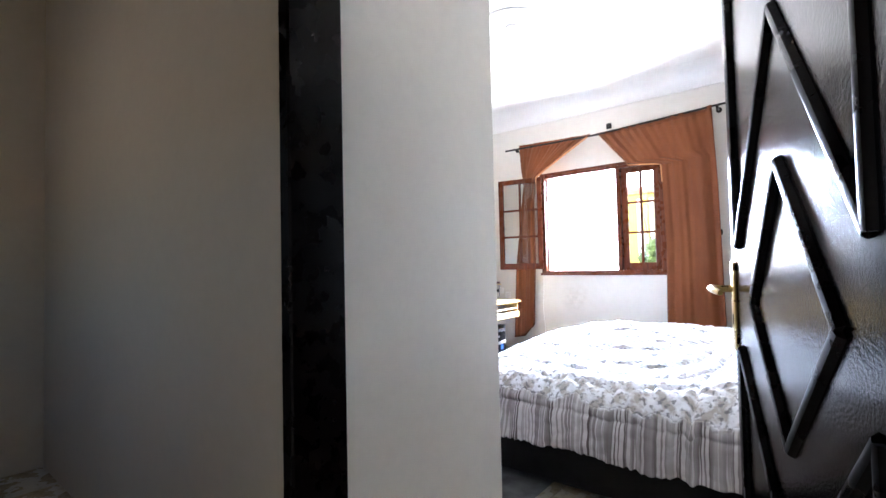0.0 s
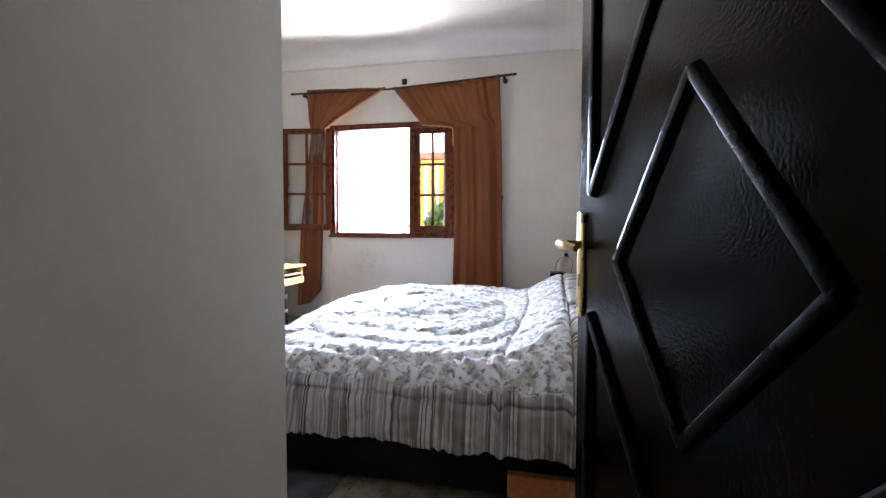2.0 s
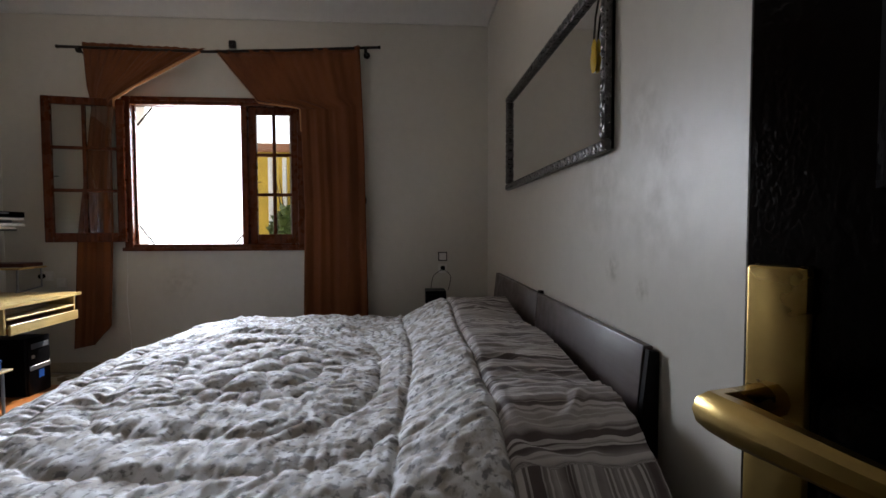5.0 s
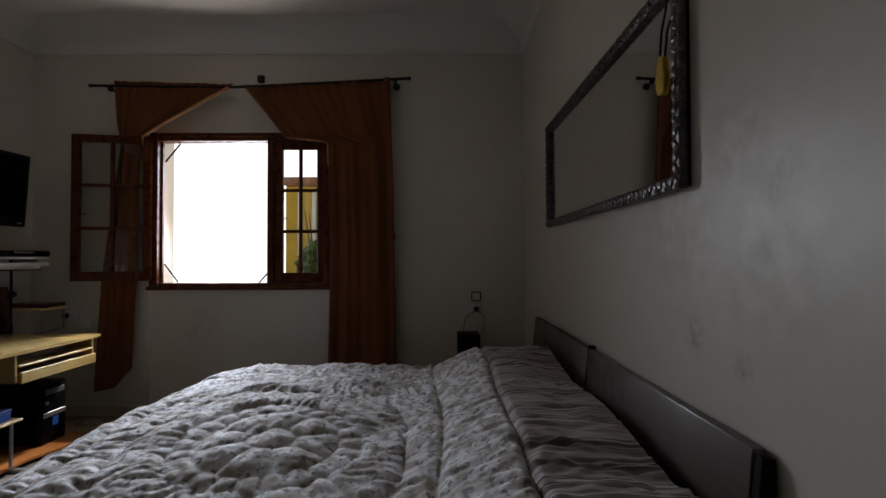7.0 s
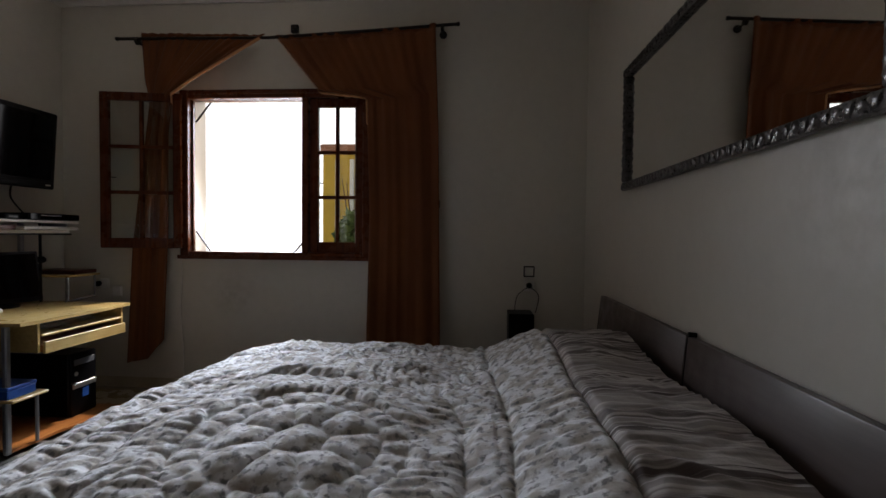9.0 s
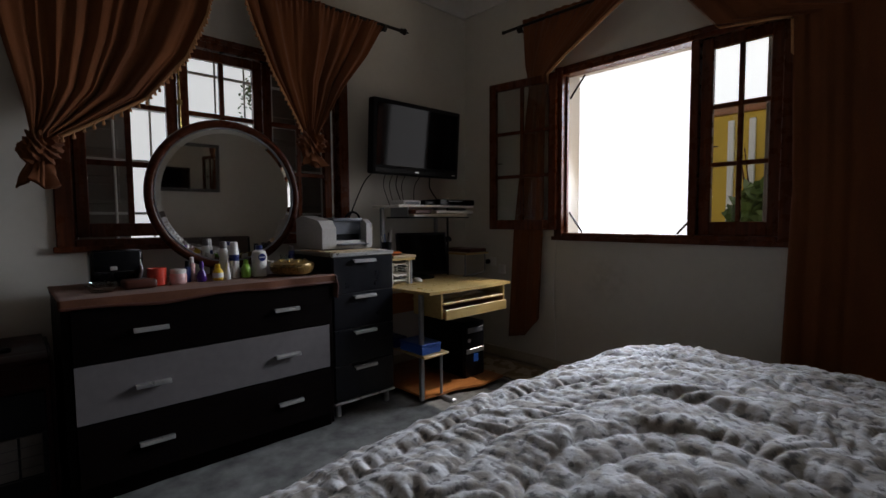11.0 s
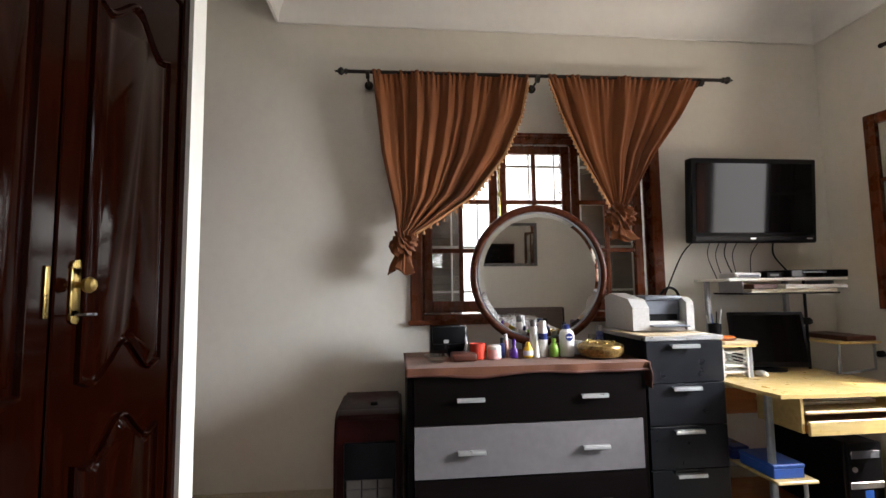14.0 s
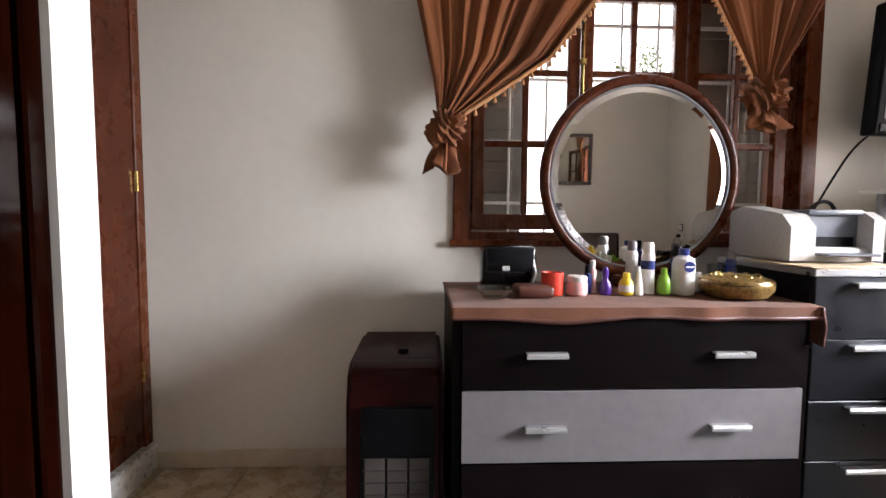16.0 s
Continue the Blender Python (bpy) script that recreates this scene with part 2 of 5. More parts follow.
def duvet_mat():
    """Quilted cotton: grey-brown sprigs on off-white, and a striped border; UVs hold metres from the foot and from the middle seam."""
    m, n, l, b = nodes_of("printed_duvet_cotton")
    uv = n.new("ShaderNodeUVMap")
    sep = n.new("ShaderNodeSeparateXYZ")
    l.new(uv.outputs[0], sep.inputs[0])

    def tex(scale, detail, stretch=(1, 1, 1)):
        mp, nz = n.new("ShaderNodeMapping"), n.new("ShaderNodeTexNoise")
        mp.inputs["Scale"].default_value = stretch
        nz.inputs["Scale"].default_value, nz.inputs["Detail"].default_value = scale, detail
        l.new(uv.outputs[0], mp.inputs[0])
        l.new(mp.outputs[0], nz.inputs["Vector"])
        return nz.outputs["Fac"]

    white, grey, tan = (0.76, 0.76, 0.78), (0.13, 0.125, 0.13), (0.42, 0.38, 0.34)
    field = mixc(n, l, ramp(n, l, tex(17, 5), [(0.45, (0, 0, 0)), (0.57, (1, 1, 1))]), white, tan)
    field = mixc(n, l, ramp(n, l, tex(40, 4), [(0.53, (0, 0, 0)), (0.62, (0.8,) * 3)]), field, grey)
    thin = ramp(n, l, tex(58, 2, (1, 0.012, 1)), [(0.42, (0, 0, 0)), (0.47, (1, 1, 1)), (0.60, (1, 1, 1)), (0.64, (0, 0, 0))])
    wide = ramp(n, l, tex(14, 2, (1, 0.012, 1)), [(0.40, (0.35, 0.35, 0.35)), (0.6, (1, 1, 1))])
    stripe = mixc(n, l, mixc(n, l, 1.0, thin, wide, "MULTIPLY"), (0.52, 0.48, 0.46), (0.085, 0.062, 0.058))
    col_attr = n.new("ShaderNodeVertexColor")
    col_attr.layer_name = "border"
    l.new(mixc(n, l, col_attr.outputs["Color"], field, stripe), b.inputs["Base Color"])
    b.inputs["Roughness"].default_value, b.inputs["Sheen Weight"].default_value = 0.75, 0.05
    bump(n, l, b, tex(42, 5), 0.5, 0.007)
    return m


M["duvet"] = duvet_mat()


# ---- mesh helpers ----
origin = {}


def thing(name, at, label, category, group="", kind=""):
    e = new(name)
    e.location = at
    e.empty_display_size = 0.1
    origin[e.name] = Vector(at)
    return tagged(e, label, category, group, kind)


def smooth_mesh(me, angle=35):
    me.polygons.foreach_set("use_smooth", [True] * len(me.polygons))
    me.set_sharp_from_angle(angle=radians(angle))


def part(name, bm, material, parent=None, label="", smooth=True):
    me = bpy.data.meshes.new(name)
    o = origin.get(parent.name, Vector()) if parent else Vector()
    if o.length:
        bmesh.ops.translate(bm, verts=bm.verts, vec=-o)
    bm.to_mesh(me)
    bm.free()
    me.materials.append(material)
    if smooth:
        smooth_mesh(me)
    ob = new(name, me)
    if parent:
        ob.parent = parent
        origin[ob.name] = o
    if label:
        ob["label"] = label
    return ob


def solo(name, bm, material, label, category, group="", kind=""):
    return tagged(part(name, bm, material), label, category, group, kind)


def box(bm, a, b, bevel=0.0, seg=1, m=None):
    a, b = Vector(a), Vector(b)
    r = bmesh.ops.create_cube(bm, size=1, matrix=Matrix.Translation((a + b) / 2) @ Matrix.Diagonal((*[abs(v) for v in (b - a)], 1)))
    vs = r["verts"]
    if bevel:
        es = list({e for v in vs for e in v.link_edges})
        out = bmesh.ops.bevel(bm, geom=es, offset=bevel, segments=seg, affect="EDGES", profile=0.5)
        vs = list({v for f in out["faces"] for v in f.verts} | {v for v in vs if v.is_valid})
    if m is not None:
        bmesh.ops.transform(bm, matrix=m, verts=[v for v in vs if v.is_valid])
    return bm


def B(a, b, bevel=0.0, seg=1, m=None):
    return box(bmesh.new(), a, b, bevel, seg, m)


def tube(bm, pts, r, seg=10, caps=True):
    """A tube along points; r: one radius or one for each point."""
    pts = [Vector(p) for p in pts]
    rings, up = [], None
    for i, p in enumerate(pts):
        d = (pts[min(i + 1, len(pts) - 1)] - pts[max(i - 1, 0)]).normalized()
        if up is None or abs(up.dot(d)) > 0.95:
            up = Vector((0, 0, 1)) if abs(d.z) < 0.9 else Vector((1, 0, 0))
        s = d.cross(up).normalized()
        u = s.cross(d)
        up = u
        rad = r[i] if isinstance(r, (list, tuple)) else r
        rings.append([bm.verts.new(p + rad * (math.cos(2 * math.pi * k / seg) * s + math.sin(2 * math.pi * k / seg) * u)) for k in range(seg)])
    for q, w in zip(rings, rings[1:]):
        for k in range(seg):
            bm.faces.new((q[k], q[(k + 1) % seg], w[(k + 1) % seg], w[k]))
    if caps:
        bm.faces.new(rings[0][::-1])
        bm.faces.new(rings[-1])
    return bm


def T(pts, r, seg=10):
    return tube(bmesh.new(), pts, r, seg)


def lathe(bm, prof, at=(0, 0, 0), m=None, seg=24):
    """Turn a profile of (radius, height) about the upright axis through at."""
    mm = Matrix.Translation(at) @ (m or Matrix())
    rings = []
    for r, h in prof:
        rings.append([bm.verts.new(mm @ Vector((r * math.cos(2 * math.pi * k / seg), r * math.sin(2 * math.pi * k / seg), h))) for k in range(seg)])
    for q, w in zip(rings, rings[1:]):
        for k in range(seg):
            bm.faces.new((q[k], q[(k + 1) % seg], w[(k + 1) % seg], w[k]))
    closed = prof[0] == prof[-1]
    if prof[0][0] > 1e-4 and not closed:
        bm.faces.new(rings[0][::-1])
    if prof[-1][0] > 1e-4 and not closed:
        bm.faces.new(rings[-1])
    bmesh.ops.remove_doubles(bm, verts=bm.verts, dist=1e-5)
    return bm


def L(prof, at=(0, 0, 0), m=None, seg=24):
    return lathe(bmesh.new(), prof, at, m, seg)


def prism(bm, poly, z0, z1, m=None):
    lo = [bm.verts.new((x, y, z0)) for x, y in poly]
    hi = [bm.verts.new((x, y, z1)) for x, y in poly]
    bm.faces.new(lo[::-1])
    bm.faces.new(hi)
    for i in range(len(poly)):
        j = (i + 1) % len(poly)
        bm.faces.new((lo[i], lo[j], hi[j], hi[i]))
    bmesh.ops.recalc_face_normals(bm, faces=bm.faces)
    if m is not None:
        bmesh.ops.transform(bm, matrix=m, verts=bm.verts)
    return bm


def sheet(fn, nu, nv):
    bm = bmesh.new()
    g = [[bm.verts.new(fn(i / nu, j / nv)) for i in range(nu + 1)] for j in range(nv + 1)]
    for j in range(nv):
        for i in range(nu):
            bm.faces.new((g[j][i], g[j][i + 1], g[j + 1][i + 1], g[j + 1][i]))
    return bm


def solidify(ob, t):
    md = ob.modifiers.new("thick", "SOLIDIFY")
    md.thickness, md.offset = t, 0
    return ob


def lerp_table(tab, v):
    for (v0, a), (v1, b) in zip(tab, tab[1:]):
        if v <= v1:
            f = (v - v0) / (v1 - v0)
            return a + (b - a) * f
    return tab[-1][1]


def structure(name, bm, material, label, category):
    return tagged(part(name, bm, material, smooth=False), label, category, kind="structure")


# ---- shell ----
W, E_, N = -4.02, 0.25, 5.92       # inner faces
TOP, CEIL = 3.16, 3.34
WX0, WX1, WZ0, WZ1 = -3.0, -1.42, 1.08, 2.44      # north window hole
VY0, VY1, VZ0, VZ1 = 2.84, 4.62, 1.09, 2.40       # west window hole

bm = bmesh.new()
for a, b in (((W - 0.3, N, 0), (WX0, N + 0.36, 3.5)), ((WX1, N, 0), (E_ + 0.25, N + 0.36, 3.5)),
             ((WX0, N, 0), (WX1, N + 0.36, WZ0)), ((WX0, N, WZ1), (WX1, N + 0.36, 3.5))):
    box(bm, a, b)
structure("wall_north", bm, M["wall"], "off-white painted plaster wall with a window", "wall")
bm = bmesh.new()
for a, b in (((W - 0.3, 0.9, 0), (W, VY0, 3.5)), ((W - 0.3, VY1, 0), (W, N, 3.5)),
             ((W - 0.3, VY0, 0), (W, VY1, VZ0)), ((W - 0.3, VY0, VZ1), (W, VY1, 3.5))):
    box(bm, a, b)
structure("wall_west", bm, M["wall"], "off-white painted plaster wall with a wide window", "wall")
structure("wall_east", B((E_, -0.9, 0), (E_ + 0.25, N, 3.5)), M["wall"], "off-white painted wall with scuff marks", "wall")
# side of the entrance passage, wardrobe backing and recess
structure("wall_passage", B((-1.30, 1.06, 0), (-1.19, 1.95, 3.5)), M["wall"], "smooth white plaster wall beside the doorway", "wall")
structure("wall_strip", B((-2.87, 1.25, 0), (-2.752, 1.955, 3.5)), M["wall"], "narrow white wall end beside the wardrobe", "wall")
structure("wall_recess", B((W, 1.06, 0), (-2.87, 1.36, 3.5)), M["wall"], "plaster wall behind the closet recess", "wall")
structure("wall_beam", B((-2.87, 1.36, 2.88), (-2.75, 1.95, 3.5)), M["wall"], "plaster beam over the recess", "wall")
bm = bmesh.new()
for a, b in (((W - 0.3, 0.90, 0), (-1.215, 1.06, 3.5)), ((0.14, 0.90, 0), (E_, 1.06, 3.5)), ((-1.215, 0.90, 2.2), (0.14, 1.06, 3.5))):
    box(bm, a, b)
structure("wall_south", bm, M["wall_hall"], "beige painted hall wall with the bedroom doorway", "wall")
# unseen closing wall; the opening is added to light the hall
bm = bmesh.new()
for a, b in (((W - 0.3, -1.05, 0), (-2.85, -0.9, 3.5)), ((-2.35, -1.05, 0), (E_, -0.9, 3.5)), ((-2.85, -1.05, 0), (-2.35, -0.9, 1.2)), ((-2.85, -1.05, 2.0), (-2.35, -0.9, 3.5))):
    box(bm, a, b)
structure("wall_hall_south", bm, M["wall_hall"], "unseen beige hall wall with an opening added to let light in", "wall")
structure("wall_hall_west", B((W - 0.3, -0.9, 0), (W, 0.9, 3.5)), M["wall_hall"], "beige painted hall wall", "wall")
structure("ceiling", B((W - 0.3, -1.05, CEIL), (E_ + 0.25, N + 0.36, CEIL + 0.2)), M["ceiling"], "white plaster ceiling", "ceiling")


def cove(name, p0, p1, inward):
    """A concave plaster cornice along a wall's top."""
    p0, p1, q = Vector(p0), Vector(p1), Vector(inward)
    prof = [(0.0, TOP - 0.03), (0.018, TOP - 0.03), (0.018, TOP)]
    prof += [(0.02 + 0.26 * (1 - math.cos(a)), TOP + (CEIL - 0.002 - TOP) * math.sin(a)) for a in [math.pi / 2 * k / 14 for k in range(15)]]
    prof += [(0.282, CEIL), (0.0, CEIL)]
    bm = bmesh.new()
    rings = [[bm.verts.new((p.x + q.x * d, p.y + q.y * d, z)) for d, z in prof] for p in (p0, p1)]
    k = len(prof)
    for i in range(k):
        bm.faces.new((rings[0][i], rings[0][(i + 1) % k], rings[1][(i + 1) % k], rings[1][i]))
    bm.faces.new(rings[0])
    bm.faces.new(rings[1][::-1])
    bmesh.ops.recalc_face_normals(bm, faces=bm.faces)
    tagged(part(name, bm, M["ceiling"]), "white concave plaster cornice", "cornice", kind="structure")


cove("trim_north", (W, N, 0), (E_, N, 0), (0, -1, 0))
cove("trim_west", (W, 1.95, 0), (W, N, 0), (1, 0, 0))
cove("trim_east", (E_, 1.06, 0), (E_, N, 0), (-1, 0, 0))
cove("trim_south", (W, 1.95, 0), (-1.3, 1.95, 0), (0, 1, 0))

structure("floor", B((W - 0.3, -1.05, -0.2), (E_ + 0.25, N + 0.36, -0.006)), M["grout"], "tiled floor with grey grout lines", "floor")
ground = structure("ground", B((-150, -150, -3.4), (150, 150, -3.2)), plain("pale_ground", (0.42, 0.38, 0.32), 0.9), "pale sunlit ground far below the windows", "ground")


# ---- windows ----
def sash(parent_name, hinge, angle, width, z0, z1, cols, rows, side, label, rail=0.065, bar=0.028, handle=True):
    """A glazed wooden sash. hinge: its place; angle: the way it runs, degrees; side: which way the panes are set."""
    o = (hinge[0], hinge[1], z0)
    s = thing(parent_name, o, label, "window")
    m = pose(*o, 0, 0, angle)
    h = z1 - z0
    t = 0.021
    for x0, x1 in ((0, rail), (width - rail, width)):
        part("stile", B((x0, -t, 0), (x1, t, h), 0.005, 1, m), M["frame"], s)
    for a, b in ((0, rail * 1.25), (h - rail, h)):
        part("rail", B((rail, -t + 0.002, a), (width - rail, t - 0.002, b), 0.004, 1, m), M["frame"], s)
    iw, ih, b0 = width - 2 * rail, h - 2.25 * rail, rail * 1.25
    for c in range(1, cols):
        x = rail + iw * c / cols
        part("glazing_bar", B((x - bar / 2, -0.014, b0), (x + bar / 2, 0.014, h - rail), 0.004, 1, m), M["frame"], s)
    for r in range(1, rows):
        z = b0 + ih * r / rows
        part("glazing_bar", B((rail, -0.012, z - bar / 2), (width - rail, 0.012, z + bar / 2), 0.004, 1, m), M["frame"], s)
    for c in range(cols):
        for r in range(rows):
            x0, x1 = rail + iw * c / cols, rail + iw * (c + 1) / cols
            za, zb = b0 + ih * r / rows, b0 + ih * (r + 1) / rows
            p = part("pane", B((x0 + 0.002, -0.002, za + 0.002), (x1 - 0.002, 0.002, zb - 0.002), 0, 1, m), M["glass"], s, smooth=False)
            p.visible_shadow = False
    if handle:
        x = width - rail / 2
        part("catch", tube(B((x - 0.01, -t - 0.006, h * 0.42), (x + 0.01, -t, h * 0.42 + 0.09), 0.002, 1, m),
                           [m @ Vector((x, -t, h * 0.46)), m @ Vector((x, -t - 0.03, h * 0.46)), m @ Vector((x - 0.05, -t - 0.035, h * 0.46))], 0.005, 6), M["rod"], s)
    return s


def window_frame(name, label, x0, x1, z0, z1, m, depth, w=0.07, sill=True):
    f = thing(name, m @ Vector(((x0 + x1) / 2, 0, z0)), label, "window", kind="structure")
    part("frame_side", B((x0, -0.02, z0), (x0 + w, depth, z1), 0.006, 1, m), M["frame"], f)
    part("frame_side", B((x1 - w, -0.02, z0), (x1, depth, z1), 0.006, 1, m), M["frame"], f)
    part("frame_head", B((x0 + w, -0.018, z1 - w), (x1 - w, depth, z1), 0.006, 1, m), M["frame"], f)
    part("frame_sill", B((x0 + w, -0.018, z0), (x1 - w, depth, z0 + w * 0.8), 0.006, 1, m), M["frame"], f)
    for a, b in (((x0 + w, 0.035, z0 + 0.056), (x0 + w + 0.016, 0.055, z1 - w)), ((x1 - w - 0.016, 0.035, z0 + 0.056), (x1 - w, 0.055, z1 - w))):
        part("stop_bead", B(a, b, 0.003, 1, m), M["frame"], f)
    part("head_bead", B((x0 + w, -0.032, z1 - w * 0.55), (x1 - w, -0.02, z1 - w * 0.3), 0.003, 1, m), M["frame"], f)
    if sill:
        part("nosing", B((x0 - 0.015, -0.034, z0 - 0.004), (x1 + 0.015, -0.022, z0 + 0.028), 0.004, 1, m), M["frame"], f)
    return f


north = Matrix.Translation((0, N, 0))
window_frame("window_1", "reddish-brown varnished wooden window frame", WX0, WX1, WZ0, WZ1, north, 0.09)
sash("casement_window", (-2.965, 5.885), 189.0, 0.62, 1.16, 2.40, 2, 3, 1, "varnished wooden sash with six panes, swung fully inwards")
sash("casement_window", (-1.485, 5.96), 180.0, 0.445, 1.135, 2.372, 2, 3, 1, "narrow varnished wooden sash with six panes, closed", 0.07)
solo("window_post", B((-1.985, N - 0.012, 1.136), (-1.932, N + 0.088, 2.37), 0.005), M["frame"], "upright wooden post between the window sashes", "window post")
# unseen slab, added outside to throw sunlight up through the window
ledge = structure("trim_bounce_ledge", B((-3.15, N + 0.362, 0.98), (-1.3, N + 1.5, 1.055), 0.01), M["ceiling"], "unseen pale outer ledge added to bounce sunlight to the ceiling", "sill")
# stays and corner braces of the outer screen frame
br = thing("screen_frame", (-2.5, 6.25, 1.09), "thin metal outer frame with diagonal corner braces", "window frame")
for a, b in (((-2.93, 6.02, 1.30), (-2.81, 6.02, 1.14)), ((-2.93, 6.02, 2.21), (-2.80, 6.02, 2.37)), ((-2.05, 6.25, 1.27), (-2.20, 6.25, 1.10))):
    part("brace", T([a, b], 0.008, 6), M["rod"], br)
part("bottom_bar", B((-2.99, 6.24, 1.085), (-1.43, 6.26, 1.10), 0.003), M["alu"], br)

west = Matrix.Translation((W, 0, 0)) @ pose(0, 0, 0, 0, 0, 90)
window_frame("window_2", "dark varnished wooden window of three glazed sashes", VY0, VY1, VZ0, VZ1, west, 0.09, 0.08)
for y0, lab in ((2.93, "wooden sash with small panes, closed"), (3.45, "middle wooden sash with small panes, closed"), (3.97, "wooden sash with small panes, half hidden by curtain")):
    sash("casement_window", (W - 0.03, y0), 90, 0.515, 1.165, 2.315, 2, 3, 1, lab, 0.06, 0.03, False)
cat = thing("espagnolette", (W + 0.005, 3.455, 1.3), "brass espagnolette bolt on the window", "window bolt")
part("bolt_rod", T([(W + 0.004, 3.455, 1.25), (W + 0.004, 3.455, 2.28)], 0.006, 8), M["brass"], cat)
for z in (1.95, 1.62, 1.32):
    part("bolt_guide", B((W - 0.008, 3.44, z), (W + 0.014, 3.47, z + 0.03), 0.003), M["brass"], cat)
gr = thing("window_grille", (W - 0.2, 3.7, VZ0), "white painted iron grille outside the window", "window grille")
for i in range(9):
    y = 2.95 + i * 0.195
    part("upright_bar", T([(W - 0.22, y, VZ0), (W - 0.22, y, VZ1)], 0.007, 6), M["white"], gr)
for z in (1.3, 1.62, 1.94, 2.22):
    part("cross_bar", B((W - 0.228, VY0, z - 0.008), (W - 0.212, VY1, z + 0.008)), M["white"], gr)
# added panel: its grey stands in for shaded wall seen through the right panes
ns = thing("window_shutter", (-1.65, 6.32, 1.1), "grey louvred panel added in place of the shaded wall beyond the sash", "shutter")
part("panel", B((-1.66, 6.315, 1.10), (-1.43, 6.335, 2.43), 0.003), M["shutter"], ns)
for k in range(15):
    part("slat", B((-1.64, 6.30, 1.15 + k * 0.083), (-1.46, 6.314, 1.215 + k * 0.083), 0.004), M["shutter"], ns)
for y0, y1 in ((2.86, 3.22), (4.03, 4.6)):
    sh = thing("window_shutter", (W - 0.27, (y0 + y1) / 2, VZ0), "grey-brown closed wooden outer shutter", "shutter")
    part("panel", B((W - 0.285, y0, VZ0), (W - 0.26, y1, VZ1), 0.003), M["shutter"], sh)
    for k in range(7):
        z = VZ0 + 0.1 + k * 0.165
        part("slat", B((W - 0.259, y0 + 0.05, z), (W - 0.245, y1 - 0.05, z + 0.12), 0.004), M["shutter"], sh)

# ---- curtains ----
def curtain(name, label, axis_pt, top, bottom, left_tab, right_tab, off_tab, folds, amp):
    """A hanging cloth. Tables run over depth below the rod (0 to 1): side edges and how far it stands off; axis_pt maps (along, off, z)."""
    c = thing(name, axis_pt((left_tab[0][1] + right_tab[0][1]) / 2, 0.0, bottom if isinstance(bottom, float) else bottom[0][1]), label, "curtain")
    rnd = random.Random(len(name) + folds)
    ph = [rnd.uniform(0, 6.28) for _ in range(4)]

    def fn(u, v):
        a, b = lerp_table(left_tab, v), lerp_table(right_tab, v)
        w = (b - a)
        uu = u
        wave = 1.9 * noise.noise(Vector((uu * folds * 1.5, v * 0.5 + ph[0], ph[1]))) + 0.3 * noise.noise(Vector((uu * folds * 3.4, v * 0.9, ph[2])))
        wave += 0.25 * math.sin(2 * math.pi * folds * uu + ph[3]) + 0.8 * math.exp(-v * 14) * math.sin(2 * math.pi * folds * 2.7 * u)
        z0 = lerp_table(top, u) if isinstance(top, list) else top
        z1 = lerp_table(bottom, u) if isinstance(bottom, list) else bottom
        k = amp * (0.45 + 0.55 * min(1, v * 4)) * min(1.0, 0.35 + w)
        return axis_pt(a + w * u, lerp_table(off_tab, v) + k * wave, z0 + (z1 - z0) * v)

    cl = part("cloth", sheet(fn, max(60, folds * 10), 70), M["curtain"], c)
    solidify(cl, 0.003)
    hem = part("hem", sheet(lambda u, v: Vector(fn(u, 0.002 - 0.012 * v)) , max(60, folds * 10), 2), M["curtain"], c)
    solidify(hem, 0.006)
    return c, fn


def on_north(a, off, z):
    return Vector((a, N - 0.012 - off, z))


def on_west(a, off, z):
    return Vector((W + 0.012 + off, a, z))


_b = lambda *z: list(zip([i / (len(z) - 1) for i in range(len(z))], z))
c1, f1 = curtain("curtain", "terracotta curtain pulled back behind the open sash", on_north, _b(2.83, 2.80), _b(0.22, 0.25, 0.42),
                 [(0, -3.24), (0.17, -3.22), (0.63, -3.37), (1, -3.42)], [(0, -2.27), (0.08, -2.62), (0.17, -3.02), (0.3, -3.06), (0.63, -3.06), (1, -3.10)],
                 [(0, 0.105), (0.13, 0.09), (0.2, 0.035), (1, 0.05)], 5, 0.022)
c2, f2 = curtain("curtain", "long terracotta curtain drawn to the side of the window", on_north, _b(2.79, 2.80, 2.85), 0.08,
                 [(0, -2.13), (0.15, -1.80), (0.165, -1.44), (0.5, -1.41), (1, -1.44)], [(0, -0.91), (0.3, -0.88), (1, -0.85)],
                 [(0, 0.105), (0.2, 0.085), (1, 0.08)], 5, 0.030)
c3, f3 = curtain("curtain", "terracotta curtain with tassel fringe, knotted at its end", on_west, 2.735, 1.66,
                 [(0, 2.60), (0.5, 2.66), (0.85, 2.74), (1, 2.76)], [(0, 3.64), (0.25, 3.58), (0.5, 3.46), (0.75, 3.25), (0.92, 2.98), (1, 2.84)],
                 [(0, 0.15), (0.6, 0.13), (1, 0.15)], 11, 0.030)
c4, f4 = curtain("curtain", "terracotta curtain with fringe, gathered into a knot", on_west, 2.745, 1.86,
                 [(0, 3.77), (0.3, 3.86), (0.6, 3.98), (0.85, 4.10), (1, 4.17)], [(0, 4.86), (0.3, 4.70), (0.6, 4.50), (0.85, 4.37), (1, 4.29)],
                 [(0, 0.15), (0.6, 0.14), (1, 0.15)], 10, 0.030)


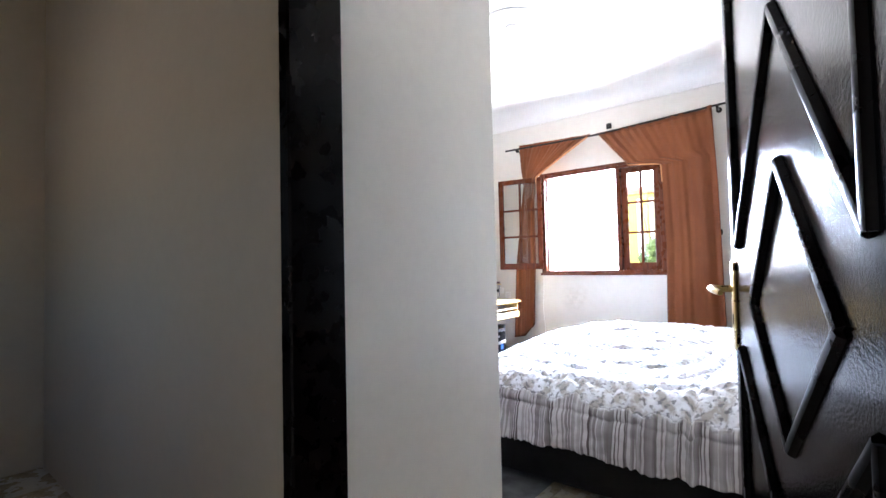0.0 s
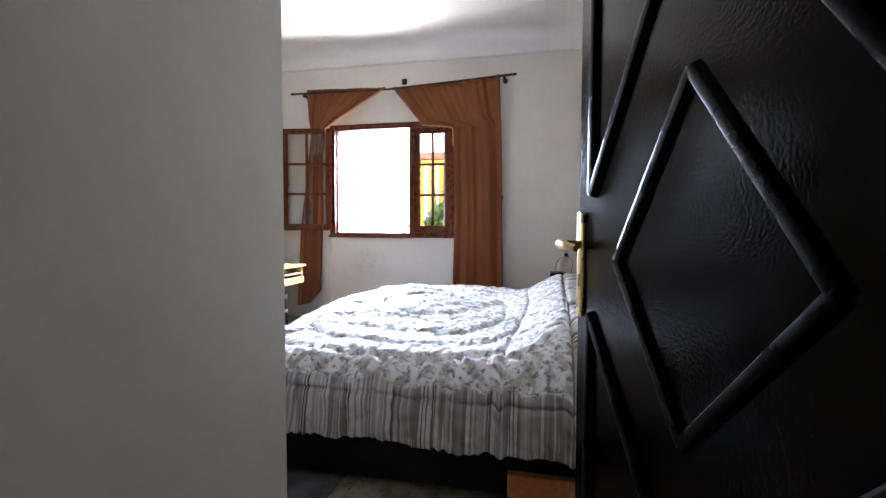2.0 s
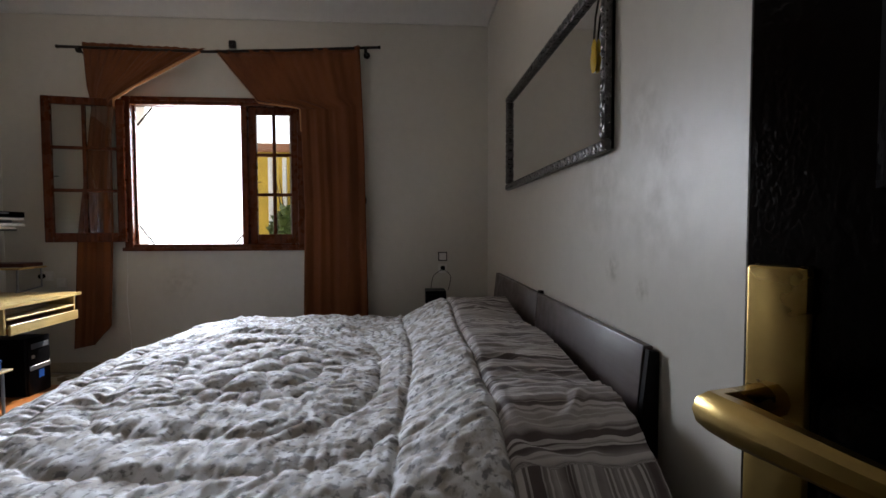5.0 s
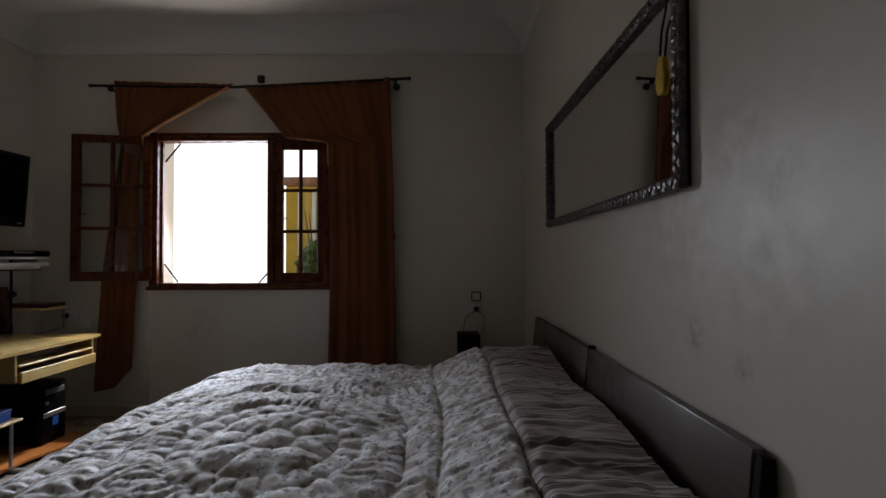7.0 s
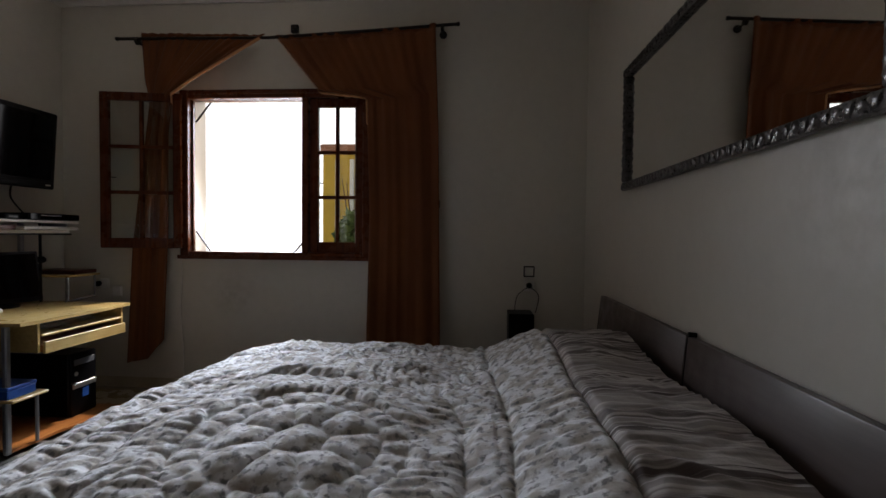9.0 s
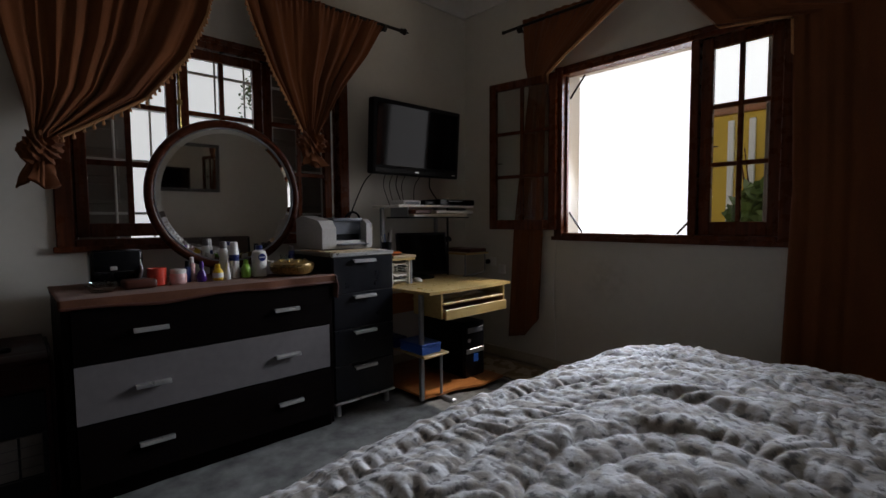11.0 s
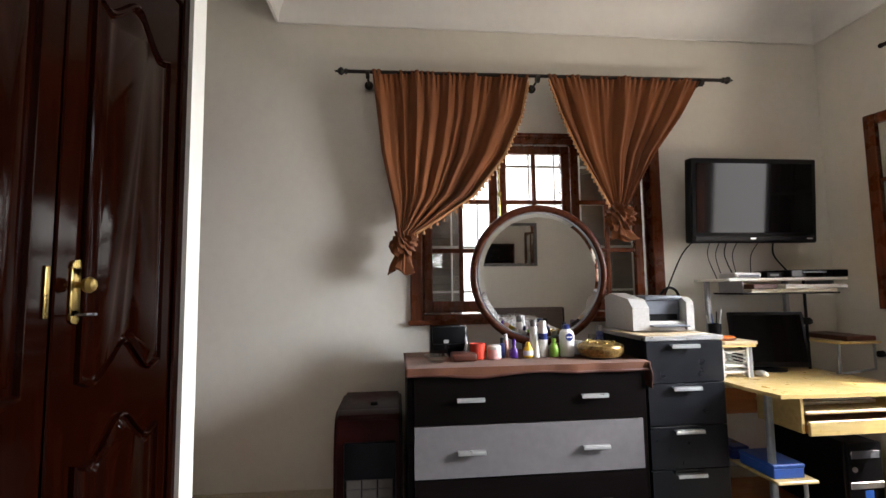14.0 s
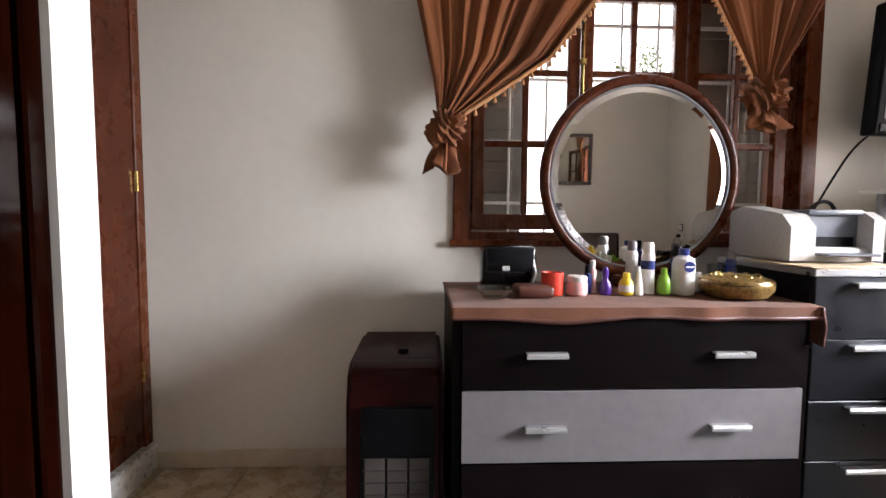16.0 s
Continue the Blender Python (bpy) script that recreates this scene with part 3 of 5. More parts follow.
def knot(parent, at, s, tail):
    """A lumpy knot of gathered cloth with a frayed tail."""
    bm = bmesh.new()
    bmesh.ops.create_icosphere(bm, subdivisions=4, radius=1, matrix=Matrix.Translation(at) @ Matrix.Diagonal((s * 0.8, s, s * 1.05, 1)))
    for v in bm.verts:
        d = v.co - Vector(at)
        n = noise.noise(d * 16) * 0.35 + 0.22 * math.sin(d.angle(Vector((0.3, 0.7, 0.5))) * 17)
        v.co = Vector(at) + d * (1 + n)
    part("knot", bm, M["curtain"], parent)

    def fn(u, v):
        r = s * (0.32 + 0.65 * v)
        a = 2 * math.pi * u
        k = 1 + 0.28 * math.sin(5 * a + 3 * v) + 0.15 * math.sin(9 * a)
        return Vector(at) + Vector((r * 0.7 * k * math.cos(a), r * k * math.sin(a) + tail[0] * v, -s * 0.6 - tail[1] * v * (1 + 0.16 * math.sin(3 * a))))
    solidify(part("tail", sheet(fn, 40, 14), M["curtain"], parent), 0.003)


knot(c3, on_west(2.79, 0.14, 1.62), 0.075, (-0.01, 0.14))
knot(c4, on_west(4.235, 0.14, 1.79), 0.085, (0.02, 0.10))


def fringe(parent, fn, u, v0, v1, count):
    """Tassels along a curtain's free edge."""
    band = sheet(lambda a, b: Vector(fn(u, v0 + (v1 - v0) * a)) + Vector((0.004, (0.012 if u > 0.5 else -0.012) * (b - 0.5), -0.012 * b)), 60, 1)
    solidify(part("braid", band, M["fringe"], parent), 0.005)
    for i in range(count):
        p = Vector(fn(u, v0 + (v1 - v0) * (i + 0.5) / count))
        ln = 0.030 + 0.006 * math.sin(i * 2.3)
        lathe_pts = [(0.002, 0), (0.005, -0.006), (0.0035, -0.011), (0.008, -0.02), (0.009, -ln), (0.0, -ln)]
        part("tassel", L(lathe_pts, p + Vector((0.006, 0, -0.008)), None, 7), M["fringe"], parent)


fringe(c3, f3, 1.0, 0.02, 0.99, 38)
fringe(c4, f4, 0.0, 0.02, 0.99, 30)
for c, f, u, v1 in ((c1, f1, 1.0, 0.2), (c2, f2, 0.0, 0.24)):
    solidify(part("braid", sheet(lambda a, b: Vector(f(u, v1 * a)) + Vector((0.014 * (b - 0.5), -0.004, -0.016 * b)), 40, 1), M["fringe"], c), 0.006)


def curtain_rod(label, pts, fin, brackets, wall_dir):
    r = thing("curtain_rod", pts[len(pts) // 2], label, "curtain rod")
    part("rod", T(pts, 0.012, 10), M["rod"], r)
    for i, p in ((0, pts[0]), (1, pts[-1])):
        d = (Vector(pts[0]) - Vector(pts[1])).normalized() if i == 0 else (Vector(pts[-1]) - Vector(pts[-2])).normalized()
        q = d.to_track_quat("Z", "Y").to_matrix().to_4x4()
        prof = [(0.012, 0), (0.02, 0.004), (0.02, 0.012), (0.010, 0.018), (0.024, 0.032), (0.026, 0.042), (0.018, 0.056), (0.008, 0.062), (0.006, 0.078), (0.0, 0.082)] if fin else [(0.014, 0), (0.016, 0.01), (0.014, 0.02), (0, 0.022)]
        part("finial", L(prof, p, q, 14), M["rod"], r)
    for p in brackets:
        p, d = Vector(p), Vector(wall_dir)
        bm = T([p + Vector((0, 0, -0.016)), p + d * 0.5 * 0.1 + Vector((0, 0, -0.03)), p + d * (0.1 if abs(d.y) else 0.14) + Vector((0, 0, -0.03))], 0.008, 8)
        q = d.to_track_quat("Z", "Y").to_matrix().to_4x4()
        lathe(bm, [(0.03, 0), (0.03, 0.008), (0.012, 0.012)], p + d * ((0.1 if abs(d.y) else 0.14)) + Vector((0, 0, -0.03)), q, 14)
        lathe(bm, [(0.026, -0.012), (0.026, 0.012)], p + Vector((0, 0, -0.022)), pose(0, 0, 0, 90, 0, 0 if abs(d.y) == 0 else 90), 14)
        part("bracket", bm, M["rod"], r)


ny = N - 0.12
curtain_rod("slightly sagging black iron curtain rod", [(-3.43, ny, 2.815), (-3.0, ny, 2.81), (-2.2, ny, 2.80), (-1.5, ny, 2.832), (-0.75, ny, 2.872)], False,
            [(-3.27, ny, 2.812), (-0.86, ny, 2.867)], (0, 1, 0))
wx = W + 0.16
curtain_rod("black iron curtain rod with turned finials", [(wx, 2.44, 2.733), (wx, 3.72, 2.743), (wx, 5.03, 2.755)], True, [(wx, 2.57, 2.735), (wx, 3.70, 2.743), (wx, 4.87, 2.754)], (-1, 0, 0))
solo("wall_hook", lathe(B((-2.07, N - 0.03, 2.875), (-2.01, N, 2.94), 0.006), [(0.012, 0), (0.014, 0.02), (0, 0.022)], (-2.04, N - 0.03, 2.905), pose(0, 0, 0, 90, 0, 0), 10), M["rod"], "small black wall bracket above the curtain rod", "bracket")

# ---- entrance door ----
fr = thing("door_1", (-0.6, 1.0, 0), "dark stained wooden door frame", "door frame", kind="structure")
part("jamb", B((-1.215, 0.885, 0), (-1.165, 1.075, 2.2), 0.006), M["bead"], fr)
part("jamb", B((0.10, 0.885, 0), (0.142, 1.075, 2.2), 0.006), M["bead"], fr)
part("head", B((-1.165, 0.888, 2.15), (0.10, 1.072, 2.2), 0.006), M["bead"], fr)

hx, hy = 0.066, 0.90
ang = math.degrees(math.atan2(1.846 - hy, -0.264 - hx))
leaf_w = math.hypot(1.846 - hy, -0.264 - hx)
dm = pose(hx, hy, 0.012, 0, 0, ang)
door = thing("door_leaf", (hx, hy, 0.012), "open almost black glossy door with raised diamond mouldings", "door")
part("leaf", B((0, -0.04, 0), (leaf_w, 0, 2.12), 0.004, 1, dm), M["door"], door)


def bead_strip(pts, face_y, r=0.018):
    """A half-round moulding along a line on the door's face."""
    for (x0, z0), (x1, z1) in zip(pts, pts[1:]):
        d = Vector((x1 - x0, 0, z1 - z0))
        q = Matrix.Translation((x0, face_y, z0)) @ Matrix.Rotation(-math.atan2(d.z, d.x), 4, "Y")
        bm = bmesh.new()
        prism(bm, [(-0.004, -r), (-0.004, r), (0.0, r), (0.012, r * 0.55), (0.014, 0), (0.012, -r * 0.55), (0, -r)], 0, d.length,
              dm @ q @ Matrix(((0, 0, 1, 0), (1, 0, 0, 0), (0, 1, 0, 0), (0, 0, 0, 1))))
        part("moulding", bm, M["bead"], door)
    return


S0 = leaf_w - 0.80
C, LF, RT = S0 + 0.335, S0 + 0.712, S0 - 0.04
bead_strip([(C, 1.445), (S0 + 0.575, 1.115), (C, 0.825), (S0 + 0.07, 1.115), (C, 1.445)], 0.0)
bead_strip([(LF, 1.27), (C, 1.785), (RT, 1.27)], 0.0)
bead_strip([(LF, 0.975), (C, 0.54), (RT, 0.975)], 0.0)
for a in (LF, RT):
    bead_strip([(a, 1.27), (a, 2.02)], 0.0)
    bead_strip([(a, 0.12), (a, 0.975)], 0.0)
bead_strip([(RT, 2.02), (LF, 2.02)], 0.0)
bead_strip([(RT, 0.12), (LF, 0.12)], 0.0)


def lever(side):
    y = 0.0 if side > 0 else -0.04
    s = 1 if side > 0 else -1
    x, z = leaf_w - 0.026, 1.145
    h = part("handle_plate", B((x - 0.018, y, z - 0.185), (x + 0.018, y + s * 0.008, z + 0.082), 0.003, 2, dm), M["brass"], door, "brass door plate")
    part("lever", T([dm @ Vector(p) for p in ((x, y, z), (x, y + s * 0.035, z), (x, y + s * 0.058, z), (x - 0.02, y + s * 0.066, z + 0.002), (x - 0.07, y + s * 0.066, z - 0.002), (x - 0.105, y + s * 0.06, z - 0.006))],
                    [0.011, 0.011, 0.012, 0.012, 0.010, 0.008], 10), M["brass"], door, "brass lever handle")
    part("keyhole", B((x - 0.004, y, z - 0.11), (x + 0.004, y + s * 0.0095, z - 0.075), 0.002, 1, dm), M["black"], door)


lever(1)
lever(-1)
part("lock_face", B((leaf_w, -0.03, 1.0), (leaf_w + 0.002, -0.01, 1.22), 0.0005, 1, dm), M["brass"], door)
for z in (0.3, 1.05, 1.8):
    part("hinge", T([dm @ Vector((0, 0.008, z)), dm @ Vector((0, 0.008, z + 0.1))], 0.008, 8), M["bead"], door)

# ---- bed ----
BX0, BX1, BY0, BY1 = -2.0, 0.12, 2.42, 5.02


def ease(a, b, v):
    v = max(0.0, min(1.0, (v - a) / (b - a)))
    return v * v * (3 - 2 * v)


def quilting(x, y):
    """Stitched relief: a flower of petal puffs, then wavy rings round it with gathers across each seam."""
    dx, dy = x + 1.10, y - 3.55
    r = math.hypot(dx, dy)
    k = ease(0.28, 0.65, r)
    ring = r * (1 - k) + (abs(dx) ** 3 + abs(dy * 0.85) ** 3) ** (1 / 3) * k
    ring += 0.022 * noise.noise(Vector((x * 4, y * 4, 4)))
    if ring < 0.33:
        i = (ring > 0.085) + (ring > 0.245)
        r0, r1, n = ((0.0, 0.085, 1), (0.085, 0.245, 8), (0.245, 0.33, 24))[i]
        fr = (ring - r0) / (r1 - r0)
        fa = (math.atan2(dy, dx) / (2 * math.pi) * n + 0.5 * i) % 1.0
        puff = 1 - fr * fr if i == 0 else (16 * fr * (1 - fr) * fa * (1 - fa)) ** 0.5
        return (0.022 if i < 2 else 0.012) * puff + 0.004 * noise.noise(Vector((x * 30, y * 30, 1)))
    u = (ring - 0.33) / 0.165
    ph = u % 1.0
    d = min(ph, 1 - ph)
    along, across = (dy, dx) if abs(dx) > abs(dy * 0.85) else (dx, dy)
    g = noise.noise(Vector((along * 27 + 5 * noise.noise(Vector((x * 5, y * 5, 9))), across * 4.5, 3)))
    g2 = noise.noise(Vector((along * 50, across * 9, 6)))
    return 0.018 * min(1.0, d * 4) ** 0.6 + (0.019 * g + 0.010 * g2) * (0.45 + 0.55 * math.exp(-d * 4))


def bed_height(x, y):
    """The duvet's top: a soft dome, pillows under it by the headboard, and the quilting."""
    z = 0.595
    p = ease(-0.66, -0.20, x)
    lump = 0.85 + 0.15 * math.cos((y - 3.15) * 5.0) * math.cos((y - 4.35) * 2.0)
    z += 0.215 * p * lump * min(1, max(0, (5.06 - y) / 0.3)) * ease(2.42, 2.95, y)
    z += 0.105 * math.exp(-(((x + 1.25) / 0.70) ** 2 + ((y - 3.95) / 0.90) ** 2))
    if x < -0.52:
        z += quilting(x, y)
    else:
        # gathers running away from the headboard, and the corded seams along it
        g = noise.noise(Vector((x * 6, y * 24 + 3 * noise.noise(Vector((x * 6, y * 6, 2))), 3)))
        z += 0.012 + 0.012 * g + 0.006 * noise.noise(Vector((x * 12, y * 46, 6)))
    z += 0.020 * noise.noise(Vector((x * 4, y * 4, 2))) + 0.004 * noise.noise(Vector((x * 21 + y * 4, y * 17, 5)))
    z -= 0.024 * math.exp(-((x + 0.24) / 0.014) ** 2) + 0.018 * math.exp(-((x + 0.50 + 0.03 * math.sin(y * 3)) / 0.016) ** 2)
    return z


def duvet():
    nu, nv = 320, 350
    drop = 0.45                      # length past the bed's edge, foot and near side
    far = 0.30
    R = 0.21
    x_edge, y_edge, y_far = -1.80, BY0 + 0.23, BY1 - 0.08
    bm = bmesh.new()
    uvl = bm.loops.layers.uv.new("UVMap")
    col = bm.loops.layers.color.new("border")
    grid, info = [], {}

    def hang(d):
        """Distance past the edge -> (outwards, down): a rounded shoulder, then a slightly flaring fall."""
        if d < R * 1.45:
            a = d / R
            return R * math.sin(a), R * (1 - math.cos(a))
        e = d - R * 1.45
        return R * 0.993 + 0.10 * e, R * 0.8795 + 0.99 * e

    for j in range(nv + 1):
        y = y_edge - drop + (y_far - y_edge + drop + far) * j / nv
        row = []
        for i in range(nu + 1):
            x = x_edge - drop + (BX1 - x_edge + drop) * i / nu
            su, sv = x - x_edge, y - y_edge
            a, b = max(0.0, -su), max(0.0, -sv, y - y_far)
            side = -1 if sv < 0 else 1
            px, py, past, down = x, y, max(a, b), 0.0
            if past > 0:
                ang = math.atan2(b, a)
                past *= 1 + 0.07 * noise.noise(Vector((su * 1.7, sv * 1.7, 8))) - 0.10 * math.sin(2 * ang) ** 2
                o, down = hang(past)
                k = min(1.0, past * 4)
                o += k * (0.022 * noise.noise(Vector((su * 3.0, sv * 3.0, 3))) + 0.016 * noise.noise(Vector((su * 9 + sv * 5, sv * 9 - su * 5, 4))))
                o += k * 0.010 * noise.noise(Vector((su * 24, sv * 24, 7))) - 0.014 * math.exp(-((past - 0.26) / 0.012) ** 2)
                px = (x_edge if a > 0 else x) - o * math.cos(ang)
                py = ((y_edge if sv < 0 else y_far) if b > 0 else y) + side * o * math.sin(ang)
            z = bed_height(min(max(px, BX0), BX1), min(max(py, BY0), BY1)) - down
            v = bm.verts.new((px, py, z))
            edge = (past - (0.185 if b > 0 else 0.12)) / 0.03 + 1.3 * noise.noise(Vector((su * 9, sv * 9, 1)))
            head = 1.0 if x > BX1 - 0.36 else 0.0
            info[v] = (su, sv, max(0.0, min(1.0, edge)) if past > 0 else 0.0, head)
            row.append(v)
        grid.append(row)
    for j in range(nv):
        for i in range(nu):
            f = bm.faces.new((grid[j][i], grid[j][i + 1], grid[j + 1][i + 1], grid[j + 1][i]))
            for lp in f.loops:
                su, sv, e, h = info[lp.vert]
                foot = su < 0 and su < sv
                lp[uvl].uv = (sv + 7, su) if (foot or (h and sv > 0)) else (su, sv)
                t = max(e, h)
                lp[col] = (t, t, t, 1)
    bm.faces.index_update()
    return bm


bed = thing("bed", (-0.95, 3.7, 0), "large double bed with taupe panelled headboard and dark base", "bed")
part("base", B((BX0 + 0.16, BY0 + 0.12, 0.05), (BX1, BY1 - 0.15, 0.30), 0.01), M["bed_black"], bed)
part("mattress", B((BX0 + 0.2, BY0 + 0.26, 0.30), (BX1, BY1 - 0.12, 0.50), 0.06, 3), M["cream"], bed)
for x in (BX0 + 0.2, BX1 - 0.2):
    for y in (BY0 + 0.4, BY1 - 0.3):
        part("leg", B((x - 0.03, y - 0.03, 0), (x + 0.03, y + 0.03, 0.05), 0.004), M["bed_black"], bed)
lean = Matrix.Translation((0.19, 0, 0.3)) @ pose(0, 0, 0, 0, 5, 0) @ Matrix.Translation((-0.19, 0, -0.3))
for y0, y1 in ((2.89, 4.045), (4.06, 5.27)):
    part("headboard_panel", B((0.155, y0, 0.30), (0.19, y1, 0.915), 0.006, 2, lean), M["headboard"], bed)
part("headboard_strip", B((0.160, 4.045, 0.30), (0.19, 4.06, 0.93), 0.001, 1, lean), M["bed_black"], bed)
up_xz = Matrix(((1, 0, 0, 0), (0, 0, 1, 0), (0, 1, 0, 0), (0, 0, 0, 1)))
for y0, y1 in ((2.865, 2.888), (5.272, 5.295)):
    wedge = prism(bmesh.new(), [(0.135, 0.0), (0.246, 0.0), (0.246, 0.90), (0.215, 0.905), (0.150, 0.30)], y0, y1, up_xz)
    bmesh.ops.recalc_face_normals(wedge, faces=wedge.faces)
    part("headboard_end", wedge, M["bed_black"], bed, "dark tapered headboard end")
part("side_board", B((-0.5, 2.49, 0.0), (0.12, 2.535, 0.17), 0.004), M["orange_wood"], bed, "orange-brown wooden board under the bed's side")
dv = thing("duvet", (-0.95, 3.7, 0.62), "rumpled, quilted white and grey duvet with floral print and striped border", "duvet")
whole = duvet()
layer = whole.loops.layers.color["border"]
kinds = {}
for f in whole.faces:
    b = sum(lp[layer][0] for lp in f.loops) / 4
    c = f.calc_center_median()
    kinds[f.index] = "quilted_field" if b < 0.5 else ("striped_head_panel" if c.x > BX1 - 0.40 and c.y > BY0 + 0.23 else "striped_side_border")
for kind, lab in (("quilted_field", "floral quilted middle"), ("striped_side_border", "striped border hanging over the side"), ("striped_head_panel", "striped panel over the pillows")):
    bm = whole.copy()
    bm.faces.index_update()
    bmesh.ops.delete(bm, geom=[f for f in bm.faces if kinds[f.index] != kind], context="FACES")
    o = part(kind, bm, M["duvet"], dv, lab)
    smooth_mesh(o.data, 180)
    solidify(o, 0.012)
whole.free()

# ---- wall mirror over the bed ----
def wall_mirror():
    y0, y1, z0, z1, w = 3.19, 4.90, 1.54, 2.20, 0.045
    t = thing("wall_mirror", (E_, (y0 + y1) / 2, z0), "wide wall mirror in an ornate tarnished silver frame", "mirror")
    part("mirror_glass", B((E_ - 0.018, y0 + w - 0.006, z0 + w - 0.006), (E_ - 0.014, y1 - w + 0.006, z1 - w + 0.006)), M["mirror"], t, smooth=False)
    part("backing", B((E_ - 0.014, y0 + 0.01, z0 + 0.01), (E_, y1 - 0.01, z1 - 0.01)), M["black"], t)
    for a, b in (((y0, z0), (y1, z0 + w)), ((y0, z1 - w), (y1, z1)), ((y0, z0 + w), (y0 + w, z1 - w)), ((y1 - w, z0 + w), (y1, z1 - w))):
        r = part("frame_rail", B((E_ - 0.04, a[0], a[1]), (E_ - 0.012, b[0], b[1]), 0.008, 2), M["silver_frame"], t)
        longways = (b[0] - a[0]) > (b[1] - a[1])
        ln = (b[0] - a[0]) if longways else (b[1] - a[1])
        k = int(ln / 0.034)
        bm = bmesh.new()
        for i in range(k):
            f = (i + 0.5) / k
            cy, cz = (a[0] + ln * f, (a[1] + b[1]) / 2) if longways else ((a[0] + b[0]) / 2, a[1] + ln * f)
            bmesh.ops.create_icosphere(bm, subdivisions=1, radius=1, matrix=Matrix.Translation((E_ - 0.04, cy, cz)) @ pose(0, 0, 0, 35 if i % 2 else -35, 0, 0) @ Matrix.Diagonal((0.009, 0.014, 0.024, 1)))
        part("ornament", bm, M["silver_frame"], r)


wall_mirror()
orn = thing("hanging_ornament", (E_ - 0.03, 3.33, 1.86), "small yellow ornament hung on a dark cord against the mirror", "ornament")
part("drop", L([(0, 0), (0.016, 0.004), (0.028, 0.03), (0.031, 0.06), (0.020, 0.085), (0.024, 0.10), (0.010, 0.125), (0, 0.127)], (E_ - 0.026, 3.33, 1.86), Matrix.Diagonal((0.25, 1, 1, 1)), 16), M["yellow"], orn)
part("cord", T([(E_ - 0.026, 3.33, 1.985), (E_ - 0.027, 3.315, 2.06), (E_ - 0.03, 3.28, 2.11), (E_ - 0.042, 3.24, 2.16)], 0.004, 6), M["rod"], orn)

# ---- dresser ----
def bar_handle(parent, x, yc, z, w, mat, deep=0.025):
    bm = B((x, yc - w / 2, z), (x + deep, yc + w / 2, z + 0.006), 0.002)
    box(bm, (x + deep - 0.006, yc - w / 2, z - 0.014), (x + deep, yc + w / 2, z), 0.002)
    return part("handle", bm, mat, parent, "bright metal bar handle")


def dresser():
    y0, y1, xb, xf = 2.80, 4.085, -3.96, -3.36
    t = thing("dresser", (-3.65, 3.44, 0), "wide dark wenge dresser with one grey drawer front", "dresser")
    part("side", B((xb, y0, 0), (xf, y0 + 0.03, 0.885), 0.003), M["dark_laminate"], t)
    part("side", B((xb, y1 - 0.03, 0), (xf, y1, 0.885), 0.003), M["dark_laminate"], t)
    part("top", B((xb, y0 - 0.005, 0.885), (xf + 0.02, y1 + 0.005, 0.91), 0.004), M["dark_laminate"], t)
    part("back", B((xb, y0 + 0.03, 0.06), (xb + 0.01, y1 - 0.03, 0.885)), M["dark_laminate"], t)
    part("plinth", B((xb + 0.02, y0 + 0.03, 0), (xf + 0.02, y1 - 0.03, 0.09), 0.003), M["dark_laminate"], t)
    for z0, z1, mat, lean in ((0.63, 0.88, "dark_laminate", 0), (0.365, 0.622, "grey_laminate", 0), (0.10, 0.357, "dark_laminate", 0.045)):
        bm = bmesh.new()
        prism(bm, [(xf, z0), (xf + 0.02 + lean, z0), (xf + 0.02, z1), (xf, z1)], y0 + 0.034, y1 - 0.034, Matrix(((1, 0, 0, 0), (0, 0, 1, 0), (0, 1, 0, 0), (0, 0, 0, 1))))
        bmesh.ops.recalc_face_normals(bm, faces=bm.faces)
        d = part("drawer", bm, M[mat], t, "grey drawer front" if mat[0] == "g" else "dark drawer front", smooth=False)
        zc = (z0 + z1) / 2
        for yc in (3.125, 3.785):
            bar_handle(d, xf + 0.02 + lean * (z1 - zc) / (z1 - z0), yc, zc - 0.0, 0.145, M["alu"])


dresser()


def runner_cloth():
    def fn(u, v):
        y = 2.79 + 1.31 * u
        s = 0.66 * v
        wr = 0.004 * noise.noise(Vector((y * 9, s * 9, 0))) + 0.004 * max(0, noise.noise(Vector((y * 4 + s * 3, s * 2, 4))))
        if s < 0.60:
            return Vector((-3.95 + s, y, 0.914 + wr + 0.004))
        d = s - 0.60
        return Vector((-3.335 + 0.012 * noise.noise(Vector((y * 8, 0, 1))) + 0.006, y, 0.914 - d * (0.75 + 0.35 * noise.noise(Vector((y * 3, 0, 7)))) + 0.003))
    t = thing("table_runner", (-3.65, 3.44, 0.914), "brown woven runner creased over the dresser top", "cloth")
    solidify(part("cloth", sheet(fn, 90, 44), M["runner"], t), 0.004)
    solidify(part("hem", sheet(lambda u, v: Vector(fn(u, 0.975 + 0.025 * v)) + Vector((0.002, 0, 0)), 90, 2), M["leather"], t, "dark stitched hem"), 0.006)
    fall = lambda u, v: Vector((-3.95 + 0.63 * u, 4.094 + 0.006 * noise.noise(Vector((u * 7, v * 3, 2))) + 0.01 * math.sin(v * 2.5), 0.918 - v * (0.05 + 0.09 * u)))
    solidify(part("side_fall", sheet(fall, 40, 12), M["runner"], t), 0.004)
    solidify(part("hem", sheet(lambda u, v: fall(0.97 + 0.03 * u, v) + Vector((0.002, 0, 0)), 2, 12), M["leather"], t, "dark stitched hem"), 0.006)


runner_cloth()


